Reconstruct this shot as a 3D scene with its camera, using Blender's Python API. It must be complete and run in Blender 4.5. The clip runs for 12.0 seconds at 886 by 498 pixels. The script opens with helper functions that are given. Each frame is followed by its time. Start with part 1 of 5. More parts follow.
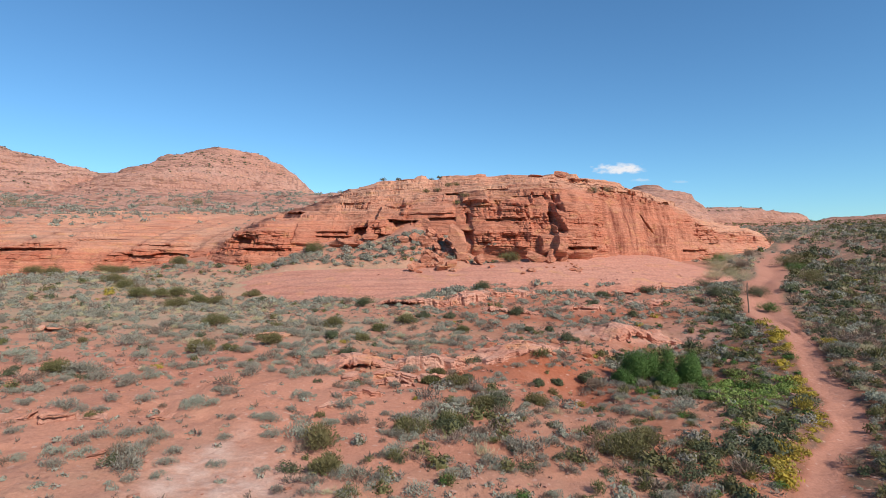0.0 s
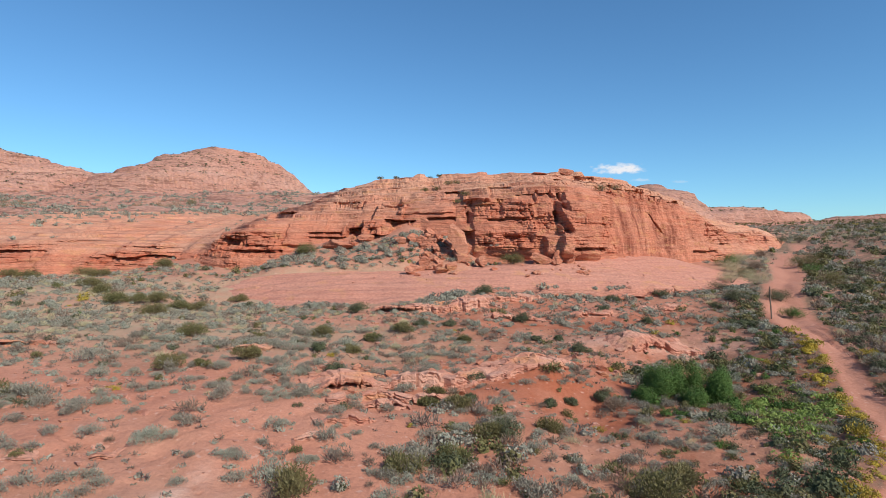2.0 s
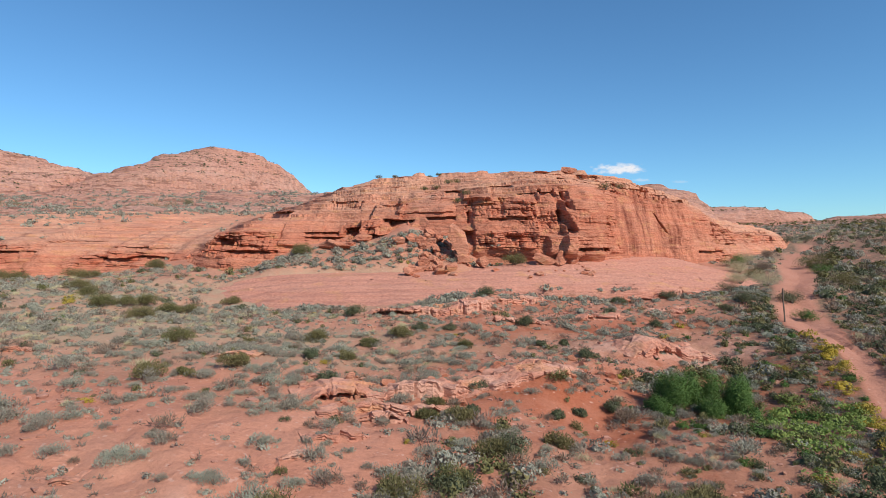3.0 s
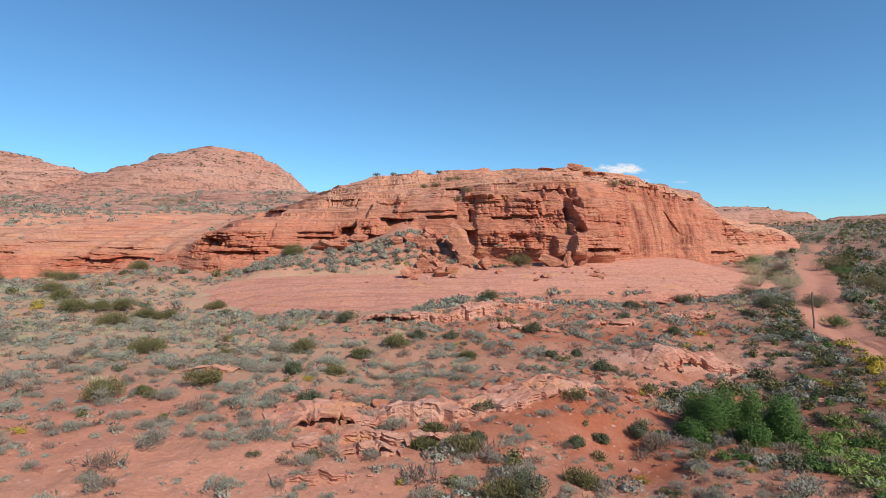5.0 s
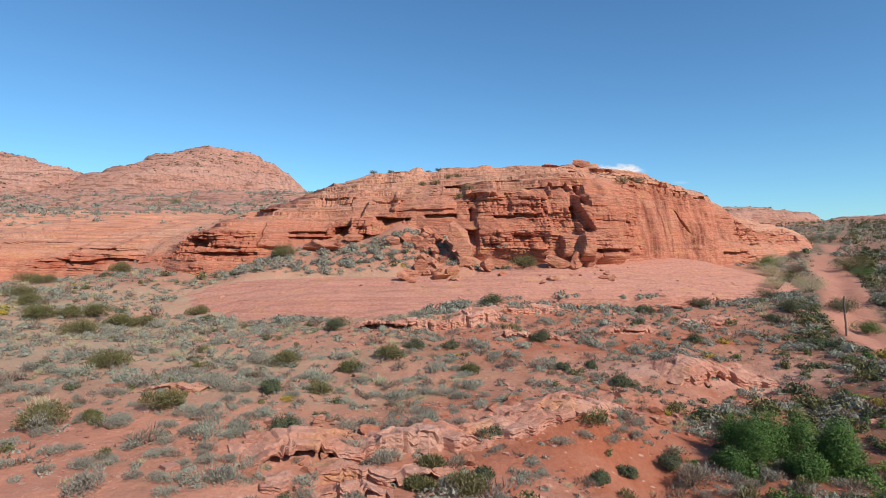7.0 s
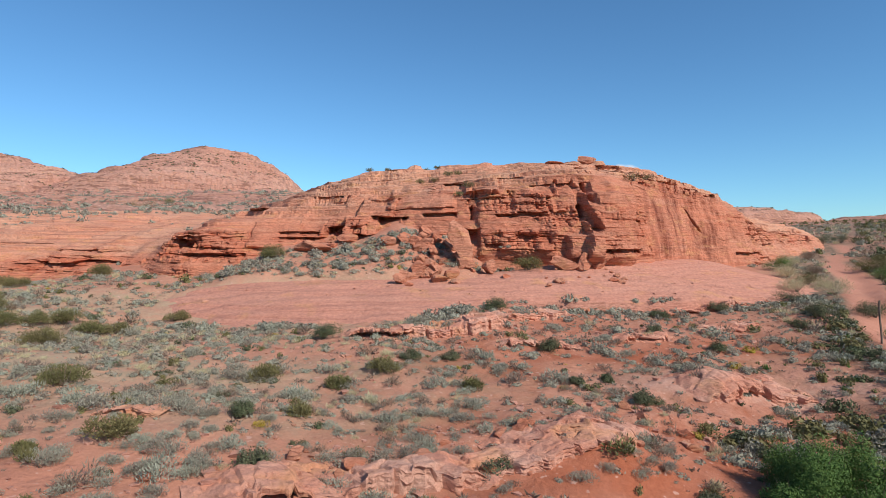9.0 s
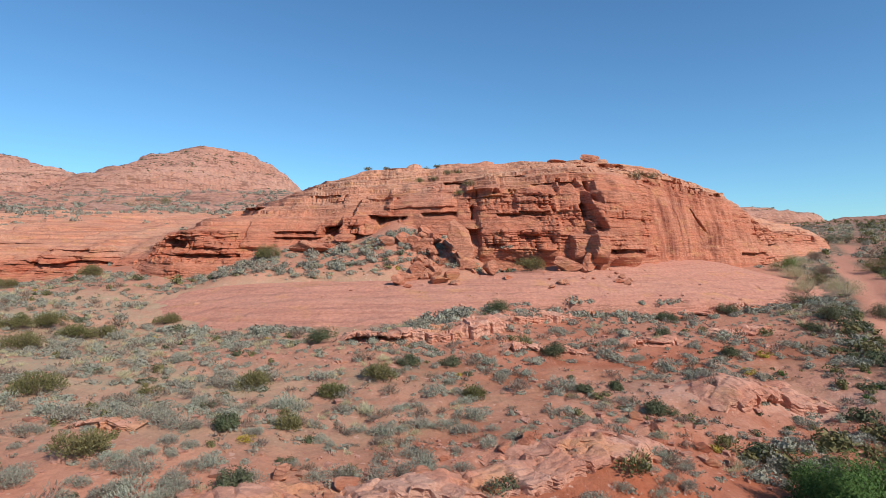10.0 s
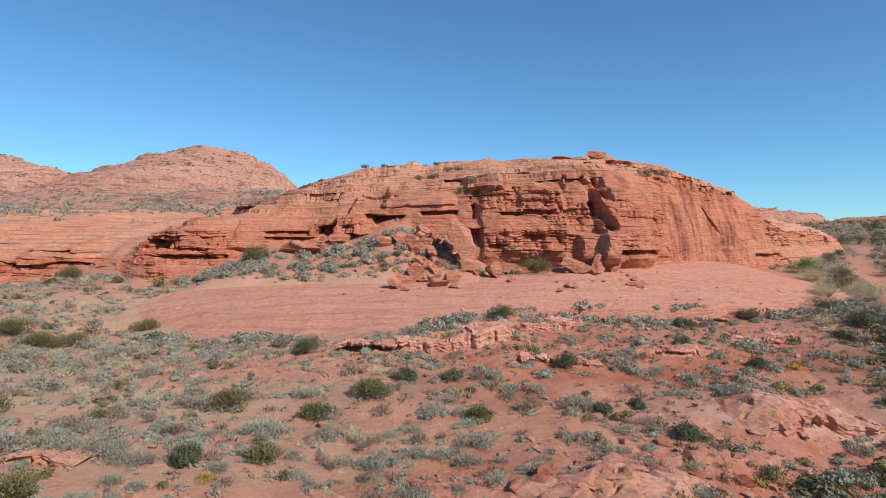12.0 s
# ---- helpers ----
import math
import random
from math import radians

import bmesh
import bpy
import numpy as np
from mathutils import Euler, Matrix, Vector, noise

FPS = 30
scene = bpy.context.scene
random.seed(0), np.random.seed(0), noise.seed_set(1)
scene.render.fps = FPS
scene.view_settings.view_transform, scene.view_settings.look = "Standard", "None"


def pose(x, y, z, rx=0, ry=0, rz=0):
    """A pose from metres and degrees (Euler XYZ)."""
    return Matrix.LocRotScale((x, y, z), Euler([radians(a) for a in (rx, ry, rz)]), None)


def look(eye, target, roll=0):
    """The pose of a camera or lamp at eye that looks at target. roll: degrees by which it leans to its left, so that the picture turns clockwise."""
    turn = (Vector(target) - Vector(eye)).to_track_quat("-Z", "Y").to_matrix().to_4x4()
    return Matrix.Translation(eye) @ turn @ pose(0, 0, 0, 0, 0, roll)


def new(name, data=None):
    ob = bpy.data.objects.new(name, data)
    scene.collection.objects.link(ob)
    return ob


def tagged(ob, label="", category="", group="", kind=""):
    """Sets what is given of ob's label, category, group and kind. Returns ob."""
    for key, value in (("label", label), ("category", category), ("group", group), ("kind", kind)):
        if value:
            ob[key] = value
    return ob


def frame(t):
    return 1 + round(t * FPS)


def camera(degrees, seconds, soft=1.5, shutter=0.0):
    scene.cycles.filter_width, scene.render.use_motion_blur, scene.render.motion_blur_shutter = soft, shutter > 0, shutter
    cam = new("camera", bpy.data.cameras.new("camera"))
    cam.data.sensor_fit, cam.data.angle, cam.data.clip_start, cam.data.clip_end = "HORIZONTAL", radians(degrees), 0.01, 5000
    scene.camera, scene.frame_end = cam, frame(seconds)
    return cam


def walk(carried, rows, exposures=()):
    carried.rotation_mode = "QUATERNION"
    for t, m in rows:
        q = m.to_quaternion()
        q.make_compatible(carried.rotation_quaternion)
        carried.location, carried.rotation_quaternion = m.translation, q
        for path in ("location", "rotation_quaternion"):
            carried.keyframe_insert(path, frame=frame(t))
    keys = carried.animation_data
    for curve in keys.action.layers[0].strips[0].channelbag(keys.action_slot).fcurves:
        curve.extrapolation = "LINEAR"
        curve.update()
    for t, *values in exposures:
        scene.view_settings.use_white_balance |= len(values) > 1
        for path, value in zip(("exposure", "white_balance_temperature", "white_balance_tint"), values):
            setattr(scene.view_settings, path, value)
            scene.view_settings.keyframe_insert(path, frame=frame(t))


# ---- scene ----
cam = camera(75.6, 12.0, soft=0.45)
METRES, EYE, TILT, LEAN, TURN = 15.0, 5.0, -0.3, 0.0, 0.0
ROWS = [
    (0.0, 0.0, 0.0, 0.0, 0.0, 0.0, 0.0),
    (0.5, 0.0001, 0.0459, 0.0021, -0.0, 0.0, 0.0),
    (1.0, 0.0005, 0.0888, 0.0036, -0.01, 0.01, 0.03),
    (1.5, 0.0012, 0.1357, 0.005, -0.01, 0.02, 0.06),
    (2.0, 0.0017, 0.1796, 0.006, -0.02, 0.03, 0.09),
    (2.5, 0.0019, 0.2273, 0.0064, -0.02, 0.05, 0.11),
    (3.0, 0.0023, 0.2716, 0.0065, -0.02, 0.06, 0.13),
    (5.0, 0.0025, 0.4499, 0.0074, -0.0, 0.1, 0.15),
    (5.5, 0.0027, 0.495, 0.0071, -0.01, 0.12, 0.14),
    (6.0, 0.0032, 0.5362, 0.007, -0.01, 0.14, 0.17),
    (6.5, 0.0034, 0.58, 0.0068, -0.02, 0.17, 0.2),
    (7.0, 0.0036, 0.6199, 0.0073, -0.03, 0.18, 0.21),
    (9.0, 0.005, 0.7792, 0.0071, -0.08, 0.27, 0.28),
    (9.5, 0.0051, 0.8147, 0.0067, -0.09, 0.3, 0.3),
    (10.0, 0.0047, 0.8525, 0.0071, -0.11, 0.31, 0.29),
    (10.5, 0.0046, 0.8881, 0.0068, -0.12, 0.34, 0.3),
    (11.0, 0.0047, 0.9266, 0.007, -0.12, 0.35, 0.29),
    (11.5, 0.0047, 0.9619, 0.0075, -0.13, 0.34, 0.28),
    (12.0, 0.0045, 0.9998, 0.0083, -0.13, 0.36, 0.27),
]
walk(cam, [(t, pose(0, 0, EYE, TILT, LEAN, TURN) @ pose(METRES * x, METRES * y, METRES * z, 90 + pitch, roll, yaw)) for t, x, y, z, yaw, pitch, roll in ROWS])

# ---- world, sun and sky ----
SUN = Vector((0.57, -0.60, 0.64)).normalized()
world = bpy.data.worlds.new("sky")
world.use_nodes = True
scene.world = world
wn, wl = world.node_tree.nodes, world.node_tree.links
sky = wn.new("ShaderNodeTexSky")
sky.sky_type = "NISHITA"
sky.sun_disc = False
sky.sun_elevation = math.asin(SUN.z)
sky.sun_rotation = math.atan2(SUN.x, SUN.y)
sky.altitude, sky.air_density, sky.dust_density, sky.ozone_density = 900, 1.0, 0.25, 2.4
wn["Background"].inputs["Strength"].default_value = 0.127
tint = wn.new("ShaderNodeMix")
tint.data_type, tint.blend_type = "RGBA", "MULTIPLY"
tint.inputs[0].default_value, tint.inputs[7].default_value = 1.0, (0.62, 0.98, 1.17, 1)
wl.new(sky.outputs[0], tint.inputs[6])
wl.new(tint.outputs[2], wn["Background"].inputs["Color"])

sun = new("sun", bpy.data.lights.new("sun", "SUN"))
sun.data.energy, sun.data.angle, sun.data.color = 5.5, radians(0.5), (1.0, 0.95, 0.87)
sun.matrix_world = look((60, -40, 80), Vector((60, -40, 80)) - SUN)
scene.view_settings.exposure = -0.06

# ---- noise on arrays ----
RNG = np.random.default_rng(11)


def hash01(ix, iy, iz, seed):
    h = (ix.astype(np.int64) * 374761393 + iy.astype(np.int64) * 668265263 + iz.astype(np.int64) * 2147483647 + seed * 974634777) & 0xFFFFFFFF
    h = ((h ^ (h >> 13)) * 1274126177) & 0xFFFFFFFF
    h = ((h ^ (h >> 16)) * 2246822519) & 0xFFFFFFFF
    return ((h ^ (h >> 15)) & 0xFFFFFF) / float(0xFFFFFF)


def vnoise(x, y, z=0.0, seed=0):
    """Smooth value noise, -1 to 1."""
    x, y, z = np.broadcast_arrays(np.asarray(x, float), np.asarray(y, float), np.asarray(z, float))
    ix, iy, iz = np.floor(x), np.floor(y), np.floor(z)
    fx, fy, fz = x - ix, y - iy, z - iz
    sx, sy, sz = (f * f * f * (f * (f * 6 - 15) + 10) for f in (fx, fy, fz))
    out = 0.0
    for dx in (0, 1):
        for dy in (0, 1):
            for dz in (0, 1):
                w = (sx if dx else 1 - sx) * (sy if dy else 1 - sy) * (sz if dz else 1 - sz)
                out = out + w * hash01(ix + dx, iy + dy, iz + dz, seed)
    return out * 2 - 1


def fbm(x, y, z=0.0, octaves=4, seed=0, gain=0.5):
    total, amp, norm = 0.0, 1.0, 0.0
    for k in range(octaves):
        total = total + amp * vnoise(np.asarray(x) * 2 ** k, np.asarray(y) * 2 ** k, np.asarray(z) * 2 ** k, seed + 17 * k)
        norm += amp
        amp *= gain
    return total / norm


def cells(x, y, z=0.0, seed=0):
    """Cellular noise: the distance to the border of a cell, and a value 0 to 1 for each cell."""
    x, y, z = np.broadcast_arrays(np.asarray(x, float), np.asarray(y, float), np.asarray(z, float))
    ix, iy, iz = np.floor(x), np.floor(y), np.floor(z)
    f1, f2, val = np.full(x.shape, 9.0), np.full(x.shape, 9.0), np.zeros(x.shape)
    for dx in (-1, 0, 1):
        for dy in (-1, 0, 1):
            for dz in (-1, 0, 1):
                cx, cy, cz = ix + dx, iy + dy, iz + dz
                px, py, pz = (c + 0.1 + 0.8 * hash01(cx, cy, cz, seed + s) for c, s in ((cx, 1), (cy, 2), (cz, 3)))
                d = np.sqrt((px - x) ** 2 + (py - y) ** 2 + (pz - z) ** 2)
                near = d < f1
                f2 = np.where(near, f1, np.minimum(f2, d))
                val = np.where(near, hash01(cx, cy, cz, seed + 4), val)
                f1 = np.where(near, d, f1)
    return f2 - f1, val


def smooth(a, b, v):
    t = np.clip((np.asarray(v, float) - a) / (b - a), 0, 1)
    return t * t * (3 - 2 * t)


def curve(v, xs, ys):
    """A smooth line through a few knots."""
    v, xs, ys = np.asarray(v, float), np.array(xs, float), np.array(ys, float)
    m = np.gradient(ys, xs)
    k = np.clip(np.searchsorted(xs, v) - 1, 0, len(xs) - 2)
    h = xs[k + 1] - xs[k]
    t = np.clip((v - xs[k]) / h, 0, 1)
    return ((2 * t ** 3 - 3 * t ** 2 + 1) * ys[k] + (t ** 3 - 2 * t ** 2 + t) * h * m[k]
            + (-2 * t ** 3 + 3 * t ** 2) * ys[k + 1] + (t ** 3 - t ** 2) * h * m[k + 1])


# ---- materials ----
def mixer(nt, a, b, fac, kind="MIX"):
    node = nt.nodes.new("ShaderNodeMix")
    node.data_type, node.blend_type = "RGBA", kind
    for slot, v in ((0, fac), (6, a), (7, b)):
        if isinstance(v, (int, float)):
            node.inputs[slot].default_value = v
        elif isinstance(v, tuple):
            node.inputs[slot].default_value = (*v, 1)
        else:
            nt.links.new(v, node.inputs[slot])
    return node.outputs[2]


def tex_noise(nt, scale, stretch=(1, 1, 1), detail=4, rough=0.55, lo=0.35, hi=0.65, distortion=0.0):
    """Noise in the world's metres, as a factor from 0 to 1."""
    geo = nt.nodes.new("ShaderNodeNewGeometry")
    mp = nt.nodes.new("ShaderNodeMapping")
    mp.inputs["Scale"].default_value = stretch
    nt.links.new(geo.outputs["Position"], mp.inputs["Vector"])
    n = nt.nodes.new("ShaderNodeTexNoise")
    n.inputs["Scale"].default_value, n.inputs["Detail"].default_value = scale, detail
    n.inputs["Roughness"].default_value, n.inputs["Distortion"].default_value = rough, distortion
    nt.links.new(mp.outputs[0], n.inputs["Vector"])
    r = nt.nodes.new("ShaderNodeMapRange")
    r.inputs["From Min"].default_value, r.inputs["From Max"].default_value = lo, hi
    nt.links.new(n.outputs[0], r.inputs["Value"])
    return r.outputs[0]


def times(nt, a, b, op="MULTIPLY"):
    node = nt.nodes.new("ShaderNodeMath")
    node.operation, node.use_clamp = op, True
    for k, v in enumerate((a, b)):
        if isinstance(v, (int, float)):
            node.inputs[k].default_value = v
        else:
            nt.links.new(v, node.inputs[k])
    return node.outputs[0]


def attribute(nt, name):
    node = nt.nodes.new("ShaderNodeAttribute")
    node.attribute_name = name
    return node.outputs["Fac"]


def material(name, rough=0.9):
    mat = bpy.data.materials.new(name)
    mat.use_nodes = True
    bsdf = mat.node_tree.nodes["Principled BSDF"]
    bsdf.inputs["Roughness"].default_value = rough
    bsdf.inputs["Specular IOR Level"].default_value = 0.2
    return mat, mat.node_tree, bsdf


def bump(nt, bsdf, height, strength, distance):
    node = nt.nodes.new("ShaderNodeBump")
    node.inputs["Strength"].default_value, node.inputs["Distance"].default_value = strength, distance
    nt.links.new(height, node.inputs["Height"])
    nt.links.new(node.outputs[0], bsdf.inputs["Normal"])


def crack_lines(nt, scale, stretch, width):
    """Thin lines along the borders of broken blocks, as a factor."""
    geo = nt.nodes.new("ShaderNodeNewGeometry")
    mp = nt.nodes.new("ShaderNodeMapping")
    mp.inputs["Scale"].default_value = stretch
    nt.links.new(geo.outputs["Position"], mp.inputs["Vector"])
    warp = nt.nodes.new("ShaderNodeTexNoise")
    warp.inputs["Scale"].default_value = scale * 1.5
    nt.links.new(mp.outputs[0], warp.inputs["Vector"])
    add = nt.nodes.new("ShaderNodeMix")
    add.data_type, add.blend_type = "RGBA", "LINEAR_LIGHT"
    add.inputs[0].default_value = 0.25 / scale
    nt.links.new(mp.outputs[0], add.inputs[6])
    nt.links.new(warp.outputs["Color"], add.inputs[7])
    v = nt.nodes.new("ShaderNodeTexVoronoi")
    v.feature = "DISTANCE_TO_EDGE"
    v.inputs["Scale"].default_value = scale
    nt.links.new(add.outputs[2], v.inputs["Vector"])
    r = nt.nodes.new("ShaderNodeMapRange")
    r.inputs["From Min"].default_value, r.inputs["From Max"].default_value = 0.0, width
    r.inputs["To Min"].default_value, r.inputs["To Max"].default_value = 1.0, 0.0
    nt.links.new(v.outputs[0], r.inputs["Value"])
    return r.outputs[0]


def rock_material(name, base, pale, dark, bands=1.0, varnish=0.5, grain=1.0, cracks=0.5, lines=0.45, relief=0.16, mottle=0.6):
    """Layered sandstone: pale and dark beds, varnish streaks, grain; thin dark lines also paint undercut shade on far
    hills. The attribute 'pale' marks bleached upper beds.
    """
    mat, nt, bsdf = material(name)
    beds = tex_noise(nt, 1.0, (0.06, 0.06, 2.6 * bands), 5, 0.6, 0.38, 0.62, 0.4)
    col = mixer(nt, base, pale, times(nt, beds, 0.35))
    col = mixer(nt, col, pale, attribute(nt, "pale"))
    thin = tex_noise(nt, 1.0, (0.2, 0.2, 9 * bands), 3, 0.6, 0.54, 0.63)
    streak = tex_noise(nt, 1.0, (0.9, 0.9, 0.12), 5, 0.65, 0.43, 0.65)
    col = mixer(nt, col, dark, times(nt, times(nt, streak, varnish), attribute(nt, "steep")))
    red = tex_noise(nt, 0.8, (1, 1, 2.2), 5, 0.6, 0.40, 0.56)
    col = mixer(nt, col, tuple(c * k for c, k in zip(base, (0.86, 0.6, 0.5))), times(nt, times(nt, red, attribute(nt, "rust")), 0.8))
    ochre = tex_noise(nt, 0.55, (1, 1, 2.6), 4, 0.6, 0.56, 0.66)
    col = mixer(nt, col, (0.66, 0.33, 0.15), times(nt, ochre, 0.55))
    cap = tex_noise(nt, 0.9 * grain, (1, 1, 1.5), 6, 0.7, 0.3, 0.55)
    col = mixer(nt, col, (0.33, 0.215, 0.16), times(nt, cap, attribute(nt, "cap")))
    blot = tex_noise(nt, 0.35, (1, 1, 1.6), 5, 0.62, 0.4, 0.7)
    col = mixer(nt, col, tuple(c * 1.12 for c in base), times(nt, blot, 0.5))
    # thin dark beds; on far rock they paint the shadow lines under ledges
    col = mixer(nt, col, dark, times(nt, thin, lines * 0.55))
    speck = tex_noise(nt, 5.0 * grain, (1, 1, 1.5), 4, 0.7, 0.3, 0.75)
    col = mixer(nt, col, mixer(nt, (mottle, mottle * 0.94, mottle * 0.9), (1.08, 1.08, 1.08), speck), 0.75, "MULTIPLY")
    gap = crack_lines(nt, 0.9 * grain, (0.7, 0.7, 3.0), 0.022)
    patch = tex_noise(nt, 0.4 * grain, (1, 1, 2), 3, 0.5, 0.45, 0.6)
    gap = times(nt, gap, patch)
    col = mixer(nt, col, dark, times(nt, gap, cracks))
    nt.links.new(col, bsdf.inputs["Base Color"])
    rough = tex_noise(nt, 2.2 * grain, (1, 1, 3.5), 10, 0.74, 0.2, 0.8)
    bump(nt, bsdf, times(nt, rough, times(nt, gap, cracks * 0.5), "SUBTRACT"), 0.9, relief / grain)
    return mat


ROCK = rock_material("red_sandstone", (0.63, 0.225, 0.13), (0.69, 0.385, 0.255), (0.19, 0.05, 0.03), 1.0, 0.75, 1.0, 0.5, 0.6, 0.16, 0.62)
SLICK = rock_material("pink_slickrock", (0.58, 0.25, 0.172), (0.64, 0.34, 0.25), (0.36, 0.135, 0.09), 2.0, 0.2, 1.0, 0.0, 0.5, 0.12)
# strong lines here: ledge shadows put into the colour, as the hills lack undercuts
FAR_ROCK = rock_material("weathered_far_sandstone", (0.64, 0.30, 0.212), (0.70, 0.42, 0.32), (0.20, 0.085, 0.06), 0.12, 0.3, 0.3, 0.9, 1.0, 0.22, 0.58)


def ground_material():
    mat, nt, bsdf = material("red_desert_sand")
    big = tex_noise(nt, 0.16, (1, 1, 1), 5, 0.6, 0.38, 0.66)
    col = mixer(nt, (0.60, 0.27, 0.175), (0.51, 0.21, 0.132), big)
    col = mixer(nt, col, (0.37, 0.108, 0.052), times(nt, attribute(nt, "iron"), tex_noise(nt, 0.35, (1, 1, 1), 5, 0.6, 0.22, 0.55)))
    dull = tex_noise(nt, 0.5, (1, 1, 1), 6, 0.65, 0.45, 0.7)
    col = mixer(nt, col, (0.39, 0.16, 0.10), times(nt, dull, 0.4))
    straw = times(nt, attribute(nt, "straw"), tex_noise(nt, 1.1, (1, 1, 1), 6, 0.7, 0.25, 0.52))
    col = mixer(nt, col, (0.42, 0.30, 0.195), straw)
    # plant litter, with the deep shade between dense shrubs painted into the sand
    litter_shade = times(nt, attribute(nt, "litter_shade"), tex_noise(nt, 2.2, (1, 1, 1), 6, 0.7, 0.3, 0.55))
    col = mixer(nt, col, (0.16, 0.105, 0.07), litter_shade)
    stone = times(nt, attribute(nt, "rock"), tex_noise(nt, 0.8, (1, 1, 1), 7, 0.7, 0.35, 0.55))
    col = mixer(nt, col, (0.50, 0.23, 0.152), stone)
    col = mixer(nt, col, (0.64, 0.42, 0.33), times(nt, attribute(nt, "chalk"), tex_noise(nt, 1.5, (1, 1, 1), 6, 0.7, 0.3, 0.6)))
    col = mixer(nt, col, (0.50, 0.225, 0.15), attribute(nt, "trail"))
    speck = tex_noise(nt, 9.0, (1, 1, 1), 5, 0.75, 0.28, 0.72)
    col = mixer(nt, col, mixer(nt, (0.66, 0.64, 0.62), (1.05, 1.05, 1.05), speck), 0.7, "MULTIPLY")
    peb = tex_noise(nt, 4.5, (1, 1, 1), 2, 0.5, 0.66, 0.70)
    col = mixer(nt, col, (0.52, 0.31, 0.24), times(nt, peb, 0.7))
    nt.links.new(col, bsdf.inputs["Base Color"])
    bump(nt, bsdf, tex_noise(nt, 3.0, (1, 1, 1), 9, 0.7, 0.2, 0.8), 0.6, 0.12)
    return mat


BEDROCK = rock_material("broken_bedrock", (0.62, 0.265, 0.17), (0.72, 0.43, 0.32), (0.20, 0.065, 0.04), 0.35, 0.2, 1.8, 0.3, 0.1, 0.14, 0.66)
GROUND = ground_material()


def leaf_material(name, a, b, tip, spread=0.5):
    """Foliage: two hues between plants, a third between leaves; the attribute 'tone' differs from plant to plant."""
    mat, nt, bsdf = material(name, 0.75)
    info = nt.nodes.new("ShaderNodeObjectInfo")
    col = mixer(nt, a, b, times(nt, attribute(nt, "tone"), times(nt, info.outputs["Random"], 0.25), "ADD"))
    geo = nt.nodes.new("ShaderNodeNewGeometry")
    col = mixer(nt, col, tip, times(nt, geo.outputs["Random Per Island"], spread))
    nt.links.new(col, bsdf.inputs["Base Color"])
    thin, blend = nt.nodes.new("ShaderNodeBsdfTranslucent"), nt.nodes.new("ShaderNodeMixShader")
    nt.links.new(col, thin.inputs["Color"])
    blend.inputs[0].default_value = 0.16
    nt.links.new(bsdf.outputs[0], blend.inputs[1])
    nt.links.new(thin.outputs[0], blend.inputs[2])
    nt.links.new(blend.outputs[0], nt.nodes["Material Output"].inputs["Surface"])
    return mat


SAGE = leaf_material("grey_sage_leaves", (0.27, 0.275, 0.205), (0.22, 0.175, 0.135), (0.43, 0.42, 0.32), 0.5)
OLIVE = leaf_material("olive_leaves", (0.10, 0.10, 0.035), (0.15, 0.12, 0.05), (0.24, 0.21, 0.09))
GREEN = leaf_material("green_leaves", (0.04, 0.09, 0.02), (0.07, 0.13, 0.028), (0.15, 0.22, 0.055))
DARK = leaf_material("dark_green_leaves", (0.065, 0.08, 0.035), (0.085, 0.085, 0.045), (0.15, 0.16, 0.085))
GOLD = leaf_material("yellow_flowers", (0.40, 0.28, 0.035), (0.25, 0.20, 0.05), (0.52, 0.37, 0.05))
HERB = leaf_material("fresh_herb_leaves", (0.15, 0.22, 0.045), (0.20, 0.24, 0.06), (0.28, 0.36, 0.10))
STRAW = leaf_material("dry_grass", (0.48, 0.40, 0.22), (0.38, 0.34, 0.20), (0.58, 0.52, 0.34))
BROWN = leaf_material("dry_brown_twigs", (0.20, 0.13, 0.085), (0.18, 0.135, 0.11), (0.34, 0.25, 0.18))


def plain_material(name, a, b, scale, stretch=(1, 1, 1), rough=0.85):
    mat, nt, bsdf = material(name, rough)
    nt.links.new(mixer(nt, a, b, tex_noise(nt, scale, stretch, 5, 0.65, 0.35, 0.65)), bsdf.inputs["Base Color"])
    bump(nt, bsdf, tex_noise(nt, scale * 2, stretch, 5), 0.5, 0.01)
    return mat


WOOD = plain_material("grey_weathered_wood", (0.11, 0.075, 0.055), (0.20, 0.15, 0.115), 9, (3, 3, 0.4))
STEM = plain_material("shrub_stems", (0.14, 0.10, 0.075), (0.22, 0.17, 0.13), 20)


# ---- the lie of the land ----
TRAIL_X = lambda y: curve(y, (0, 10, 15.7, 19, 22.3, 25.5, 30, 36.5, 46, 54, 66, 80, 120, 220), (5, 7.8, 10.5, 13.6, 15.4, 16.6, 18.7, 21.0, 25.8, 31.2, 37.5, 48.5, 78, 150))
BUMPS = ((-8, 20, 5, 0.45), (5.4, 23.2, 2.2, -0.75), (8, 27.5, 2.4, -0.5), (12, 31.5, 3, -0.6), (12, 25, 3, -0.45), (4, 26, 2.0, 0.45),
         (10, 32.2, 1.8, 0.7), (19.5, 32, 4, 0.6), (-15, 41, 7, -1.0), (20, 43, 4, 0.3), (2, 41, 3, 0.4), (33, 54, 6, 0.3), (-6, 27, 3, 0.25), (-30, 53, 7, -0.9), (-40, 48, 6, -0.4), (18, 28, 3.5, 0.5), (22, 36.5, 3.5, 0.2), (27, 46.5, 4.5, 1.0))


